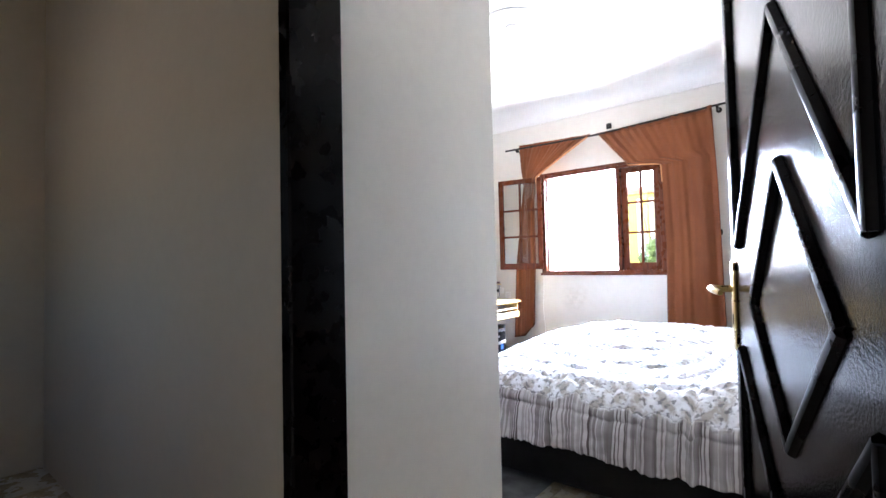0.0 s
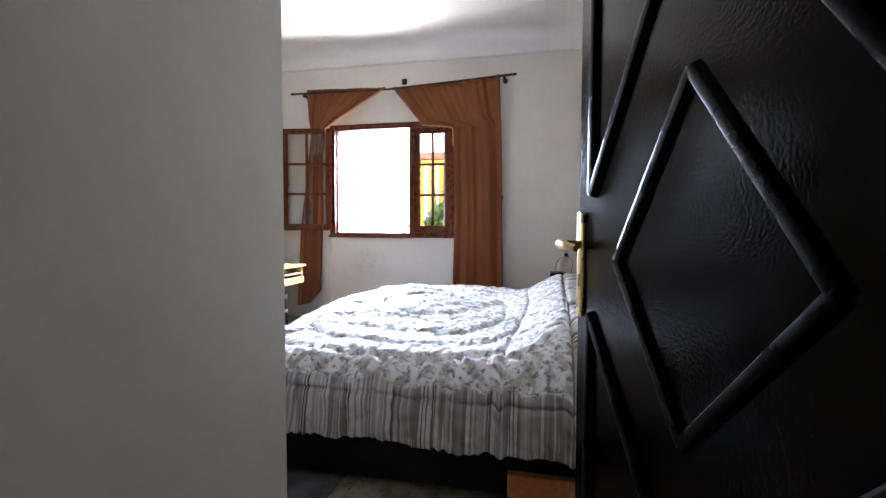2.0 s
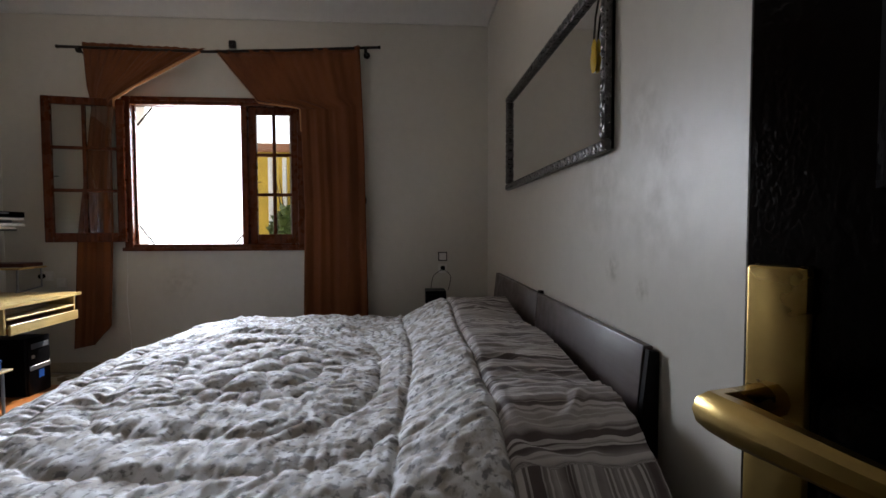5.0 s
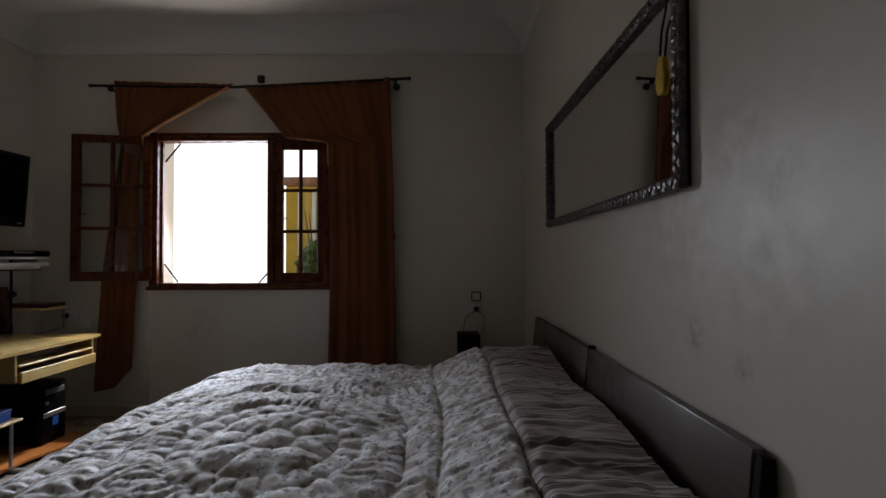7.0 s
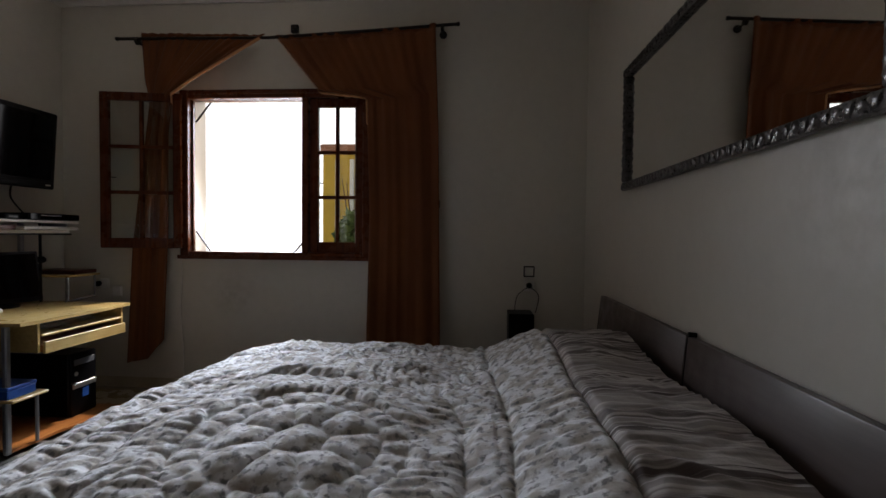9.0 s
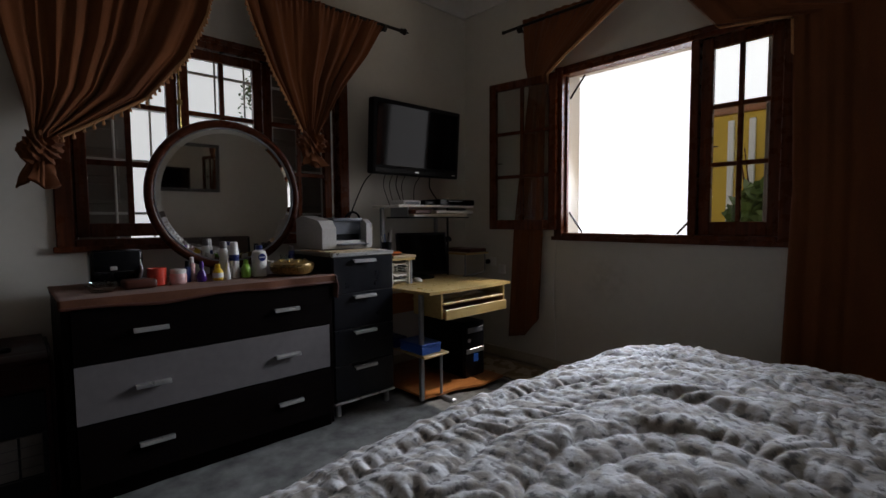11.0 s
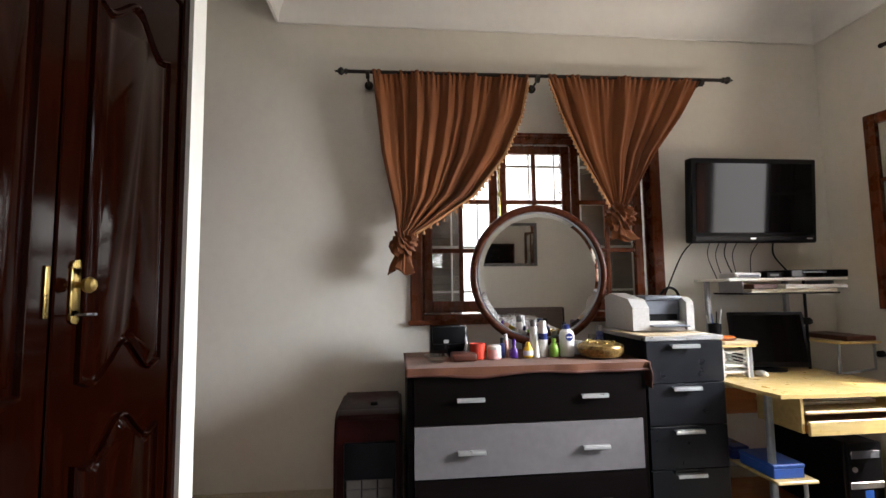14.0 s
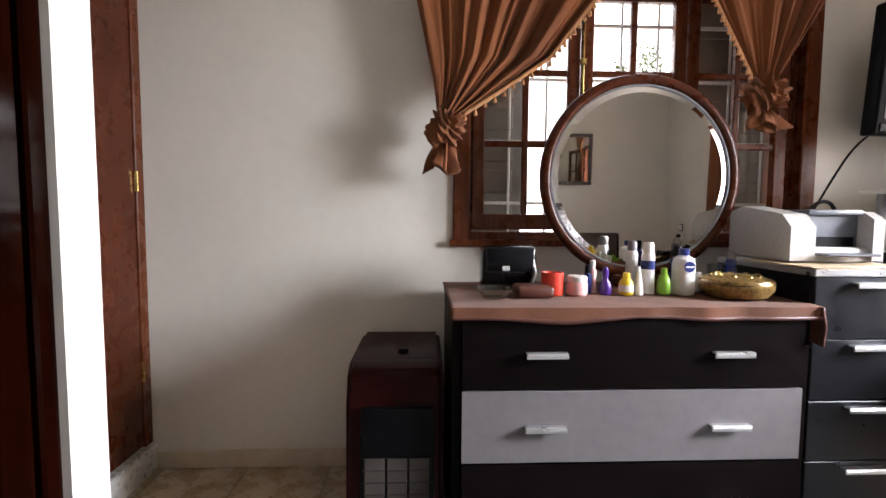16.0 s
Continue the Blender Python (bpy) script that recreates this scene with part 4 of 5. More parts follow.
def round_mirror():
    m = Matrix.Translation((-3.838, 3.665, 0.925)) @ pose(0, 0, 0, 0, 0.8, 0) @ Matrix.Translation((0, 0, 0.48)) @ pose(0, 0, 0, 0, 90, 0)
    t = thing("round_mirror", (-3.82, 3.665, 0.92), "round mirror in a slim brown wooden frame, standing on the dresser", "mirror")
    part("ring", L([(0.405, -0.02), (0.408, 0.004), (0.413, 0.012), (0.424, 0.017), (0.437, 0.015), (0.448, 0.008), (0.454, -0.006), (0.452, -0.02), (0.405, -0.02)], (0, 0, 0), m, 72), M["closet"], t)
    part("inner_bead", L([(0.398, -0.004), (0.401, 0.006), (0.406, 0.006), (0.409, -0.004), (0.398, -0.004)], (0, 0, 0), m, 72), M["steel"], t)
    part("glass", L([(0, 0.001), (0.372, 0.001), (0.403, -0.004), (0.403, -0.014), (0.0, -0.014)], (0, 0, 0), m, 72), M["mirror"], t, "bevelled round mirror glass", False)
    for s in (-1, 1):
        part("foot", B((-3.87, 3.665 + s * 0.10 - 0.02, 0.92), (-3.77, 3.665 + s * 0.10 + 0.02, 0.972), 0.005), M["frame"], t)


round_mirror()


def drawer_cabinet():
    y0, y1, xb, xf = 4.105, 4.56, -3.94, -3.395
    t = thing("drawer_cabinet", (-3.66, 4.32, 0), "narrow black four-drawer cabinet with silver trim", "cabinet")
    part("body", B((xb, y0, 0.10), (xf, y1, 1.02), 0.003), M["black_lacquer"], t)
    part("top_trim", B((xb, y0 - 0.004, 1.02), (xf + 0.022, y1 + 0.004, 1.045), 0.004), M["alu"], t)
    part("bottom_trim", B((xb, y0 - 0.004, 0.085), (xf + 0.022, y1 + 0.004, 0.10), 0.003), M["alu"], t)
    for i in range(4):
        z1 = 1.016 - i * 0.2285
        d = part("drawer", B((xf, y0 + 0.003, z1 - 0.224), (xf + 0.018, y1 - 0.003, z1), 0.003), M["black_lacquer"], t)
        bar_handle(d, xf + 0.018, 4.325, z1 - 0.022, 0.165, M["alu"], 0.03)
    for x in (xb + 0.05, xf - 0.02):
        for y in (y0 + 0.04, y1 - 0.04):
            part("foot", L([(0.018, 0), (0.018, 0.085)], (x, y, 0), None, 12), M["alu"], t)


drawer_cabinet()


def printer():
    t = thing("printer", (-3.68, 4.27, 1.056), "beige laser printer with open grey paper tray", "printer")
    y0, y1, xb, xf, z = 4.105, 4.48, -3.86, -3.52, 1.056
    part("base", B((xb, y0 + 0.01, z), (xf, y1 - 0.01, z + 0.06), 0.012, 3), M["printer"], t)
    bm = bmesh.new()
    prism(bm, [(xb, z + 0.01), (xf + 0.02, z + 0.01), (xf + 0.02, z + 0.14), (xf - 0.03, z + 0.19), (xb + 0.08, z + 0.225), (xb, z + 0.2)], y0, y0 + 0.10, Matrix(((1, 0, 0, 0), (0, 0, 1, 0), (0, 1, 0, 0), (0, 0, 0, 1))))
    part("side_cover", bm, M["printer"], t)
    bm = bmesh.new()
    prism(bm, [(xb, z + 0.01), (xf + 0.02, z + 0.01), (xf + 0.02, z + 0.17), (xf - 0.03, z + 0.2), (xb, z + 0.2)], y1 - 0.045, y1, Matrix(((1, 0, 0, 0), (0, 0, 1, 0), (0, 1, 0, 0), (0, 0, 0, 1))))
    part("side_cover", bm, M["printer"], t)
    part("front_panel", B((xf - 0.06, y0 + 0.102, z + 0.055), (xf - 0.045, y1 - 0.047, z + 0.185), 0.004), M["printer_dark"], t)
    part("lid", B((xb + 0.02, y0 + 0.102, z + 0.185), (xf - 0.02, y1 - 0.047, z + 0.208), 0.008, 2), M["printer_dark"], t)
    part("tray", B((xf - 0.05, y0 + 0.11, z + 0.03), (xf + 0.07, y1 - 0.055, z + 0.04), 0.004), M["printer_dark"], t)
    part("slot", B((xf - 0.045, y0 + 0.12, z + 0.062), (xf - 0.04, y1 - 0.065, z + 0.10), 0.002), M["black"], t)


printer()
for k, (dx, dy, rot, mat, w) in enumerate(((0, 0, 4, "paper_tan", 0.30), (0.01, 0.02, -6, "paper", 0.27), (0.02, -0.05, 9, "paper_tan", 0.25))):
    m = pose(-3.60 + dx, 4.30 + dy, 1.0455 + k * 0.0035, 0, 0, rot)
    solo("paper_sheet", B((-w / 2, -0.20, 0), (w / 2 + 0.06, 0.20, 0.003), 0, 1, m), M[mat], "loose sheets of paper under the printer", "paper")


# ---- television ----
def television():
    m = Matrix.Translation((-3.80, 5.128, 1.60)) @ pose(0, 0, 0, 0, 4, 0)
    t = thing("television", (-3.80, 5.128, 1.60), "black flat television on a wall arm", "television")
    part("housing", B((-0.05, -0.45, 0), (0.025, 0.45, 0.565), 0.012, 3, m), M["black"], t)
    part("screen", B((0.0245, -0.415, 0.07), (0.0275, 0.415, 0.53), 0, 1, m), M["screen"], t)
    part("speaker_strip", B((0.024, -0.43, 0.012), (0.030, 0.43, 0.05), 0.004, 1, m), M["black"], t)
    part("badge", B((0.029, -0.04, 0.024), (0.032, 0.0, 0.036), 0.001, 1, m), M["alu"], t)
    part("label", B((0.029, 0.37, 0.025), (0.0315, 0.41, 0.034), 0.001, 1, m), M["alu"], t)
    part("wall_arm", B((W + 0.002 + 3.80, -0.12, 0.18), (-0.05, 0.12, 0.40), 0.004, 1, Matrix.Translation((-3.80, 5.128, 1.60))), M["rod"], t)


television()


# ---- computer desk ----
def desk():
    t = thing("computer_desk", (-3.5, 5.02, 0), "beech computer desk with hutch shelves and grey steel legs", "desk")
    yl, yr, xf, xb = 4.60, 5.45, -3.06, -3.93
    top = [(xb, yl), (xf - 0.22, yl), (xf - 0.02, yl + 0.03)]
    top += [(xf - 0.02 + 0.02 * math.sin(math.pi * k / 8), yl + 0.06 + (yr - yl - 0.06) * k / 8) for k in range(9)]
    top += [(xf - 0.22, yr + 0.0), (xb, yr)]
    part("desktop", prism(bmesh.new(), top, 0.757, 0.777), M["beech"], t)
    for y in (yl + 0.05, yr - 0.05):
        for x in (xf - 0.13, xb + 0.06):
            tp = 0.757 if x > -3.4 else 1.36
            if x > -3.4 and y > 5.0:
                x = -3.56
            if x < -3.7 and y < 5.0:
                y = 4.83
            part("leg", B((x - 0.016, y - 0.016, 0.03), (x + 0.016, y + 0.016, tp), 0.006), M["steel"], t)
        part("foot_bar", B((xb, y - 0.022, 0), (xf - 0.0, y + 0.022, 0.03), 0.008), M["steel"], t)
    part("apron", B((-3.62, yl + 0.07, 0.55), (-3.60, yr - 0.07, 0.70), 0.002), M["orange_wood"], t)
    part("drawer_cheek", B((xf - 0.32, yl + 0.14, 0.585), (xf - 0.03, yl + 0.158, 0.756), 0.002), M["beech"], t)
    part("drawer_cheek", B((xf - 0.32, yr - 0.075, 0.60), (xf - 0.03, yr - 0.057, 0.756), 0.002), M["beech"], t)
    part("keyboard_tray", B((xf - 0.36, yl + 0.16, 0.675), (xf - 0.02, yr - 0.077, 0.69), 0.004), M["beech"], t)
    dr = part("drawer_front", B((xf - 0.025, yl + 0.165, 0.575), (xf - 0.008, yr - 0.06, 0.645), 0.003), M["beech"], t)
    part("drawer_box", B((xf - 0.33, yl + 0.18, 0.58), (xf - 0.026, yr - 0.08, 0.62), 0.002), M["orange_wood"], t)
    part("base_board", prism(bmesh.new(), [(xb + 0.02, yl + 0.07), (xf - 0.12, yl + 0.07), (xf - 0.10, yl + 0.35), (xf - 0.03, yl + 0.55), (xf - 0.05, yr - 0.05), (xb + 0.02, yr - 0.05)], 0.034, 0.05), M["orange_wood"], t)
    part("low_shelf", B((xb + 0.03, yl + 0.02, 0.33), (xf - 0.06, yl + 0.24, 0.345), 0.003), M["beech"], t)
    part("shelf_post", T([(xf - 0.10, yl + 0.2, 0.05), (xf - 0.10, yl + 0.2, 0.33)], 0.010, 8), M["steel"], t)
    part("top_shelf", B((xb - 0.02, 4.79, 1.345), (-3.60, 5.60, 1.363), 0.004), M["paper"], t)
    part("paper_rack", B((xb + 0.02, yl + 0.3, 1.26), (-3.63, 5.57, 1.272), 0.003), M["black"], t)
    for y in (yl + 0.32, 5.55):
        part("rack_side", B((xb + 0.05, y, 1.272), (-3.66, y + 0.012, 1.345), 0.002), M["steel"], t)
    part("side_shelf", B((-3.86, yl + 0.02, 0.955), (-3.50, yl + 0.26, 0.970), 0.003), M["beech"], t)
    for x in (-3.84, -3.53):
        for y in (yl + 0.04, yl + 0.24):
            part("shelf_leg", B((x - 0.008, y - 0.008, 0.777), (x + 0.008, y + 0.008, 0.955)), M["steel"], t)
    part("side_shelf", B((-3.90, 5.40, 0.955), (-3.50, 5.68, 0.970), 0.003), M["beech"], t)
    for y, zb in ((5.42, 0.777), (5.66, 0.777)):
        part("shelf_leg", T([(-3.53, y - (0.02 if y < 5.5 else 0.24), zb), (-3.53, y, 0.80), (-3.53, y, 0.955)], 0.008, 8), M["steel"], t)


desk()


def heater():
    t = thing("gas_heater", (-3.70, 2.60, 0), "maroon portable gas heater with three ceramic plaques", "heater")
    m = Matrix(((1, 0, 0, 0), (0, 0, 1, 0), (0, 1, 0, 0), (0, 0, 0, 1)))
    prof = [(-3.96, 0.03), (-3.42, 0.03), (-3.40, 0.10), (-3.42, 0.55), (-3.46, 0.655), (-3.53, 0.685), (-3.96, 0.685)]
    bm = prism(bmesh.new(), prof, 2.42, 2.775, m)
    bmesh.ops.bevel(bm, geom=bm.edges[:], offset=0.018, segments=3, affect="EDGES")
    part("body", bm, M["maroon"], t)
    part("front_panel", B((-3.43, 2.475, 0.10), (-3.397, 2.74, 0.54), 0.008, 2), M["black"], t)
    for i in range(3):
        y = 2.49 + i * 0.08
        part("ceramic_plaque", B((-3.398, y, 0.19), (-3.391, y + 0.072, 0.36), 0.002), M["ceramic"], t)
    for i in range(5):
        part("guard_wire", T([(-3.383, 2.48, 0.185 + i * 0.045), (-3.383, 2.735, 0.185 + i * 0.045)], 0.0016, 6), M["rod"], t)
    part("knob", L([(0.022, 0), (0.022, 0.015), (0.016, 0.02), (0, 0.02)], (-3.60, 2.62, 0.684), None, 16), M["black"], t)
    for x in (-3.9, -3.47):
        for y in (2.48, 2.73):
            part("castor", L([(0.018, -0.012), (0.018, 0.012)], (x, y, 0.018), pose(0, 0, 0, 90, 0, 0), 12), M["black"], t)


heater()


# ---- wardrobe ----
def arch_poly(x0, x1, z0, z1, top_arch=True, bot_arch=True, k=0.075):
    """A panel outline with a cathedral curve at top and bottom."""
    pts = []
    for i in range(25):
        u = i / 24
        s = k * (math.exp(-((u - 0.5) / 0.17) ** 2) - 0.35 * math.exp(-((u - 0.14) / 0.12) ** 2) - 0.35 * math.exp(-((u - 0.86) / 0.12) ** 2))
        pts.append((x0 + (x1 - x0) * u, z0 + (s if bot_arch else 0)))
    for i in range(25):
        u = 1 - i / 24
        s = k * (math.exp(-((u - 0.5) / 0.17) ** 2) - 0.35 * math.exp(-((u - 0.14) / 0.12) ** 2) - 0.35 * math.exp(-((u - 0.86) / 0.12) ** 2))
        pts.append((x0 + (x1 - x0) * u, z1 + (s if top_arch else 0)))
    return pts


def raised_panel(parent, pts, y, mat):
    """A moulded frame round a fielded panel, on a face at y that looks towards +y."""
    c = Vector((sum(p[0] for p in pts) / len(pts), sum(p[1] for p in pts) / len(pts)))
    bm = bmesh.new()
    levels = [(1.0, 0.0), (0.985, 0.012), (0.955, 0.015), (0.93, 0.004), (0.90, 0.002), (0.80, 0.013)]
    rings = []
    for s, d in levels:
        rings.append([bm.verts.new((c.x + (p[0] - c.x) * (1 - (1 - s) * 0.9), y + d, c.y + (p[1] - c.y) * (1 - (1 - s) * 0.45))) for p in pts])
    n = len(pts)
    for a, b in zip(rings, rings[1:]):
        for i in range(n):
            bm.faces.new((a[i], a[(i + 1) % n], b[(i + 1) % n], b[i]))
    bm.faces.new(rings[-1])
    bmesh.ops.recalc_face_normals(bm, faces=bm.faces)
    part("raised_panel", bm, mat, parent)


def wardrobe():
    t = thing("wardrobe", (-2.0, 1.6, 0), "built-in glossy red-brown wardrobe with carved panel doors", "wardrobe")
    yf = 1.93
    part("carcass", B((-2.75, 1.28, 0), (-1.31, yf - 0.03, 3.08), 0.003), M["closet"], t)
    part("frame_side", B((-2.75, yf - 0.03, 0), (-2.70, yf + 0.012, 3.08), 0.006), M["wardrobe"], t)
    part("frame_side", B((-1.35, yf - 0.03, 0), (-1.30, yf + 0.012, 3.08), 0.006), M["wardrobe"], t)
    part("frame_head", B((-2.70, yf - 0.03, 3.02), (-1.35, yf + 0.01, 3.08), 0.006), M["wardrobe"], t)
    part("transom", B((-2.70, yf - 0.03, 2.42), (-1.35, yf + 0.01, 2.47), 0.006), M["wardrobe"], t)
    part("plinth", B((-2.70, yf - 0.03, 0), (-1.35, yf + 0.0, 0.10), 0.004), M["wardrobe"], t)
    xs = [(-2.695, -2.105), (-2.095, -1.355)]
    for k, (x0, x1) in enumerate(xs):
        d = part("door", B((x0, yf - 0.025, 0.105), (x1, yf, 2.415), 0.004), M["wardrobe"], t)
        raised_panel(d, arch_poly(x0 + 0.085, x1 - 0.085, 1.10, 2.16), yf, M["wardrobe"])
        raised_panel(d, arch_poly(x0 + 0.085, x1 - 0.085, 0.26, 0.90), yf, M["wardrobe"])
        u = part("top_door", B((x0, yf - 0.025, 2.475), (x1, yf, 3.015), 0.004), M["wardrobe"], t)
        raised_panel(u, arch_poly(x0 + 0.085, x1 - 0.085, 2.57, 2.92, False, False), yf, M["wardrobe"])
        xk = x0 + 0.02 if k else x1 - 0.07
        hw = 0.008 if k else 0.019
        pl = B((xk - hw, yf, 1.265), (xk + hw, yf + 0.006, 1.39), 0.003, 2)
        if not k:
            lathe(pl, [(0.019, 0), (0.019, 0.006)], (xk, yf, 1.39), pose(0, 0, 0, -90, 0, 0), 16)
            lathe(pl, [(0.019, 0), (0.019, 0.006)], (xk, yf, 1.265), pose(0, 0, 0, -90, 0, 0), 16)
        part("knob_plate", pl, M["brass"], d, "polished brass plate")
        if k:
            continue
        part("knob", L([(0.008, 0), (0.008, 0.016), (0.018, 0.022), (0.021, 0.032), (0.015, 0.042), (0, 0.045)], (xk, yf + 0.005, 1.345), pose(0, 0, 0, -90, 0, 0), 16), M["brass"], d, "round brass knob")
        part("key", T([(xk, yf + 0.005, 1.27), (xk, yf + 0.035, 1.27), (xk - 0.012, yf + 0.045, 1.27), (xk, yf + 0.055, 1.27)], 0.004, 6), M["steel"], d)


wardrobe()


def closet_door():
    t = thing("closet_door", (-3.5, 1.36, 0.13), "plain brown closet door with brass hinges on a marble base", "door")
    part("frame_side", B((W + 0.002, 1.36, 0.13), (W + 0.06, 1.40, 2.75), 0.005), M["frame"], t)
    part("leaf", B((W + 0.064, 1.362, 0.14), (-3.0, 1.392, 2.70), 0.004), M["closet"], t)
    part("head", B((W + 0.06, 1.36, 2.70), (-2.9, 1.40, 2.75), 0.005), M["frame"], t)
    for z in (0.45, 1.33, 2.35):
        part("hinge", T([(W + 0.062, 1.40, z), (W + 0.062, 1.40, z + 0.09)], 0.008, 8), M["brass"], t)


closet_door()
structure("trim_base", B((W, 1.36, 0), (-2.872, 1.42, 0.13), 0.004), M["marble"], "speckled marble base below the closet", "base")
bm = B((W, 1.42, 0), (W + 0.014, N, 0.085), 0.003)
structure("baseboard", bm, M["skirting"], "beige tile skirting along the west wall", "baseboard")
structure("baseboard_north", B((W + 0.014, N - 0.014, 0), (E_, N, 0.085), 0.003), M["skirting"], "beige tile skirting along the north wall", "baseboard")

# ---- toiletries and small things on the dresser ----
DZ = 0.9215


def bottle(name, label, x, y, prof, mat, cap=None, capmat="cream", seg=20, squash=1.0, z=DZ, band=None):
    t = thing(name, (x, y, z), label, "bottle")
    m = Matrix.Diagonal((1, squash, 1, 1))
    part("body", L(prof, (x, y, z), m, seg), M[mat], t)
    h = prof[-1][1]
    if cap:
        part("cap", L([(r, h + d) for r, d in cap], (x, y, z), m, seg), M[capmat], t)
    if band:
        part("label_band", L([(band[0], band[1]), (band[0] + 0.0012, band[1]), (band[0] + 0.0012, band[2]), (band[0], band[2])], (x, y, z), m, seg), M[band[3]], t)
    return t


bottle("deodorant_can", "white spray can with a navy mark", -3.60, 3.60, [(0.024, 0), (0.026, 0.004), (0.026, 0.15), (0.020, 0.165)], "cream", [(0.021, 0), (0.021, 0.035), (0.017, 0.042), (0, 0.042)], "cream", band=(0.026, 0.10, 0.135, "navy"))
bottle("deodorant_can", "pale spray can with a rounded cap", -3.67, 3.565, [(0.022, 0), (0.024, 0.004), (0.024, 0.155), (0.018, 0.17)], "cream", [(0.019, 0), (0.019, 0.03), (0.014, 0.04), (0, 0.04)], "grey_laminate")
lot = bottle("lotion_bottle", "flat white lotion bottle with navy cap and round mark", -3.58, 3.735, [(0.036, 0), (0.042, 0.006), (0.043, 0.12), (0.038, 0.145), (0.018, 0.158)], "cream", [(0.020, 0), (0.020, 0.022), (0.017, 0.026), (0, 0.026)], "navy", 24, 1.0)
part("round_mark", L([(0.0, 0), (0.022, 0), (0.022, 0.002), (0, 0.002)], (-3.537, 3.735, DZ + 0.115), pose(0, 0, 0, 0, 90, 0), 24), M["navy"], lot)
part("mark_bar", B((-3.5345, 3.718, DZ + 0.112), (-3.5335, 3.752, DZ + 0.118)), M["cream"], lot)
bottle("green_bottle", "small lime green bottle", -3.575, 3.655, [(0.020, 0), (0.026, 0.006), (0.027, 0.05), (0.018, 0.075), (0.012, 0.08)], "green", [(0.014, 0), (0.013, 0.026), (0, 0.028)], "green")
bottle("perfume_bottle", "small violet perfume bottle", -3.58, 3.42, [(0.020, 0), (0.026, 0.012), (0.022, 0.045), (0.010, 0.062), (0.010, 0.075)], "violet", [(0.012, 0), (0.013, 0.02), (0.008, 0.034), (0, 0.036)], "violet")
bottle("perfume_bottle", "slim pink and white bottle", -3.63, 3.385, [(0.015, 0), (0.016, 0.09), (0.010, 0.1)], "pink", [(0.011, 0), (0.011, 0.03), (0, 0.034)], "cream")
bottle("nail_bottle", "thin dark blue bottle", -3.60, 3.355, [(0.014, 0), (0.016, 0.004), (0.016, 0.08), (0.011, 0.085)], "navy", [(0.012, 0), (0.011, 0.03), (0, 0.031)], "black")
bottle("yellow_bottle", "small yellow bottle with pale cap", -3.57, 3.50, [(0.022, 0), (0.028, 0.008), (0.027, 0.05), (0.016, 0.066)], "yellow", [(0.015, 0), (0.013, 0.022), (0, 0.026)], "yellow", band=(0.0272, 0.015, 0.042, "cream"))
bottle("cone_bottle", "small white cone-shaped tube standing upright", -3.57, 3.55, [(0.018, 0), (0.018, 0.012), (0.010, 0.075), (0.004, 0.11), (0, 0.112)], "cream")
bottle("spray_bottle", "dark blue spray bottle with grey cap", -3.62, 3.955, [(0.019, 0), (0.021, 0.004), (0.021, 0.13), (0.016, 0.14)], "navy", [(0.017, 0), (0.017, 0.03), (0, 0.034)], "grey_laminate")
bottle("dark_bottle", "dark perfume bottle with a black cap", -3.66, 3.75, [(0.025, 0), (0.026, 0.13), (0.012, 0.15)], "navy", [(0.014, 0), (0.014, 0.04), (0, 0.042)], "black")
bottle("pale_jar", "low white cosmetic jar with lid", -3.66, 3.83, [(0.024, 0), (0.026, 0.06)], "cream", [(0.027, 0), (0.027, 0.02), (0, 0.022)], "cream")
jar = thing("cream_jar", (-3.56, 3.30, DZ), "round pink cosmetic jar", "jar")
part("jar", L([(0.034, 0), (0.040, 0.008), (0.040, 0.05), (0.036, 0.056)], (-3.56, 3.30, DZ), None, 28), M["pink"], jar)
part("lid", L([(0.038, 0.056), (0.039, 0.072), (0.034, 0.078), (0, 0.078)], (-3.56, 3.30, DZ), None, 28), M["cream"], jar)
cup = thing("red_candle", (-3.57, 3.205, DZ), "squat red candle in a cup", "candle")
part("cup", L([(0.036, 0), (0.043, 0.006), (0.044, 0.09), (0.040, 0.09), (0.038, 0.07), (0, 0.07)], (-3.57, 3.205, DZ), None, 28), M["red"], cup)
part("wick", T([(-3.57, 3.205, DZ + 0.07), (-3.569, 3.207, DZ + 0.082)], 0.0015, 5), M["black"], cup)
bw = thing("gilt_bowl", (-3.52, 3.91, DZ), "wide round gilt sweet bowl with a patterned lid", "bowl")
part("bowl", L([(0.07, 0), (0.11, 0.01), (0.128, 0.035), (0.13, 0.055), (0.125, 0.06), (0.0, 0.06)], (-3.52, 3.91, DZ), None, 40), M["basket"], bw)
part("lid", L([(0.13, 0.061), (0.125, 0.072), (0.09, 0.085), (0.0, 0.092)], (-3.52, 3.91, DZ), None, 40), M["basket"], bw)
for k in range(9):
    a = k * 2 * math.pi / 9
    part("stud", L([(0.012, 0), (0.010, 0.008), (0, 0.011)], (-3.52 + 0.075 * math.cos(a), 3.91 + 0.075 * math.sin(a), DZ + 0.084), None, 10), M["brass"], bw)
gl = solo("glass_tumbler", L([(0.028, 0), (0.030, 0.004), (0.036, 0.11), (0.034, 0.11), (0.028, 0.008), (0, 0.008)], (-3.72, 3.96, DZ), None, 24), M["bowl"], "clear drinking glass beside the spray bottle", "glass")
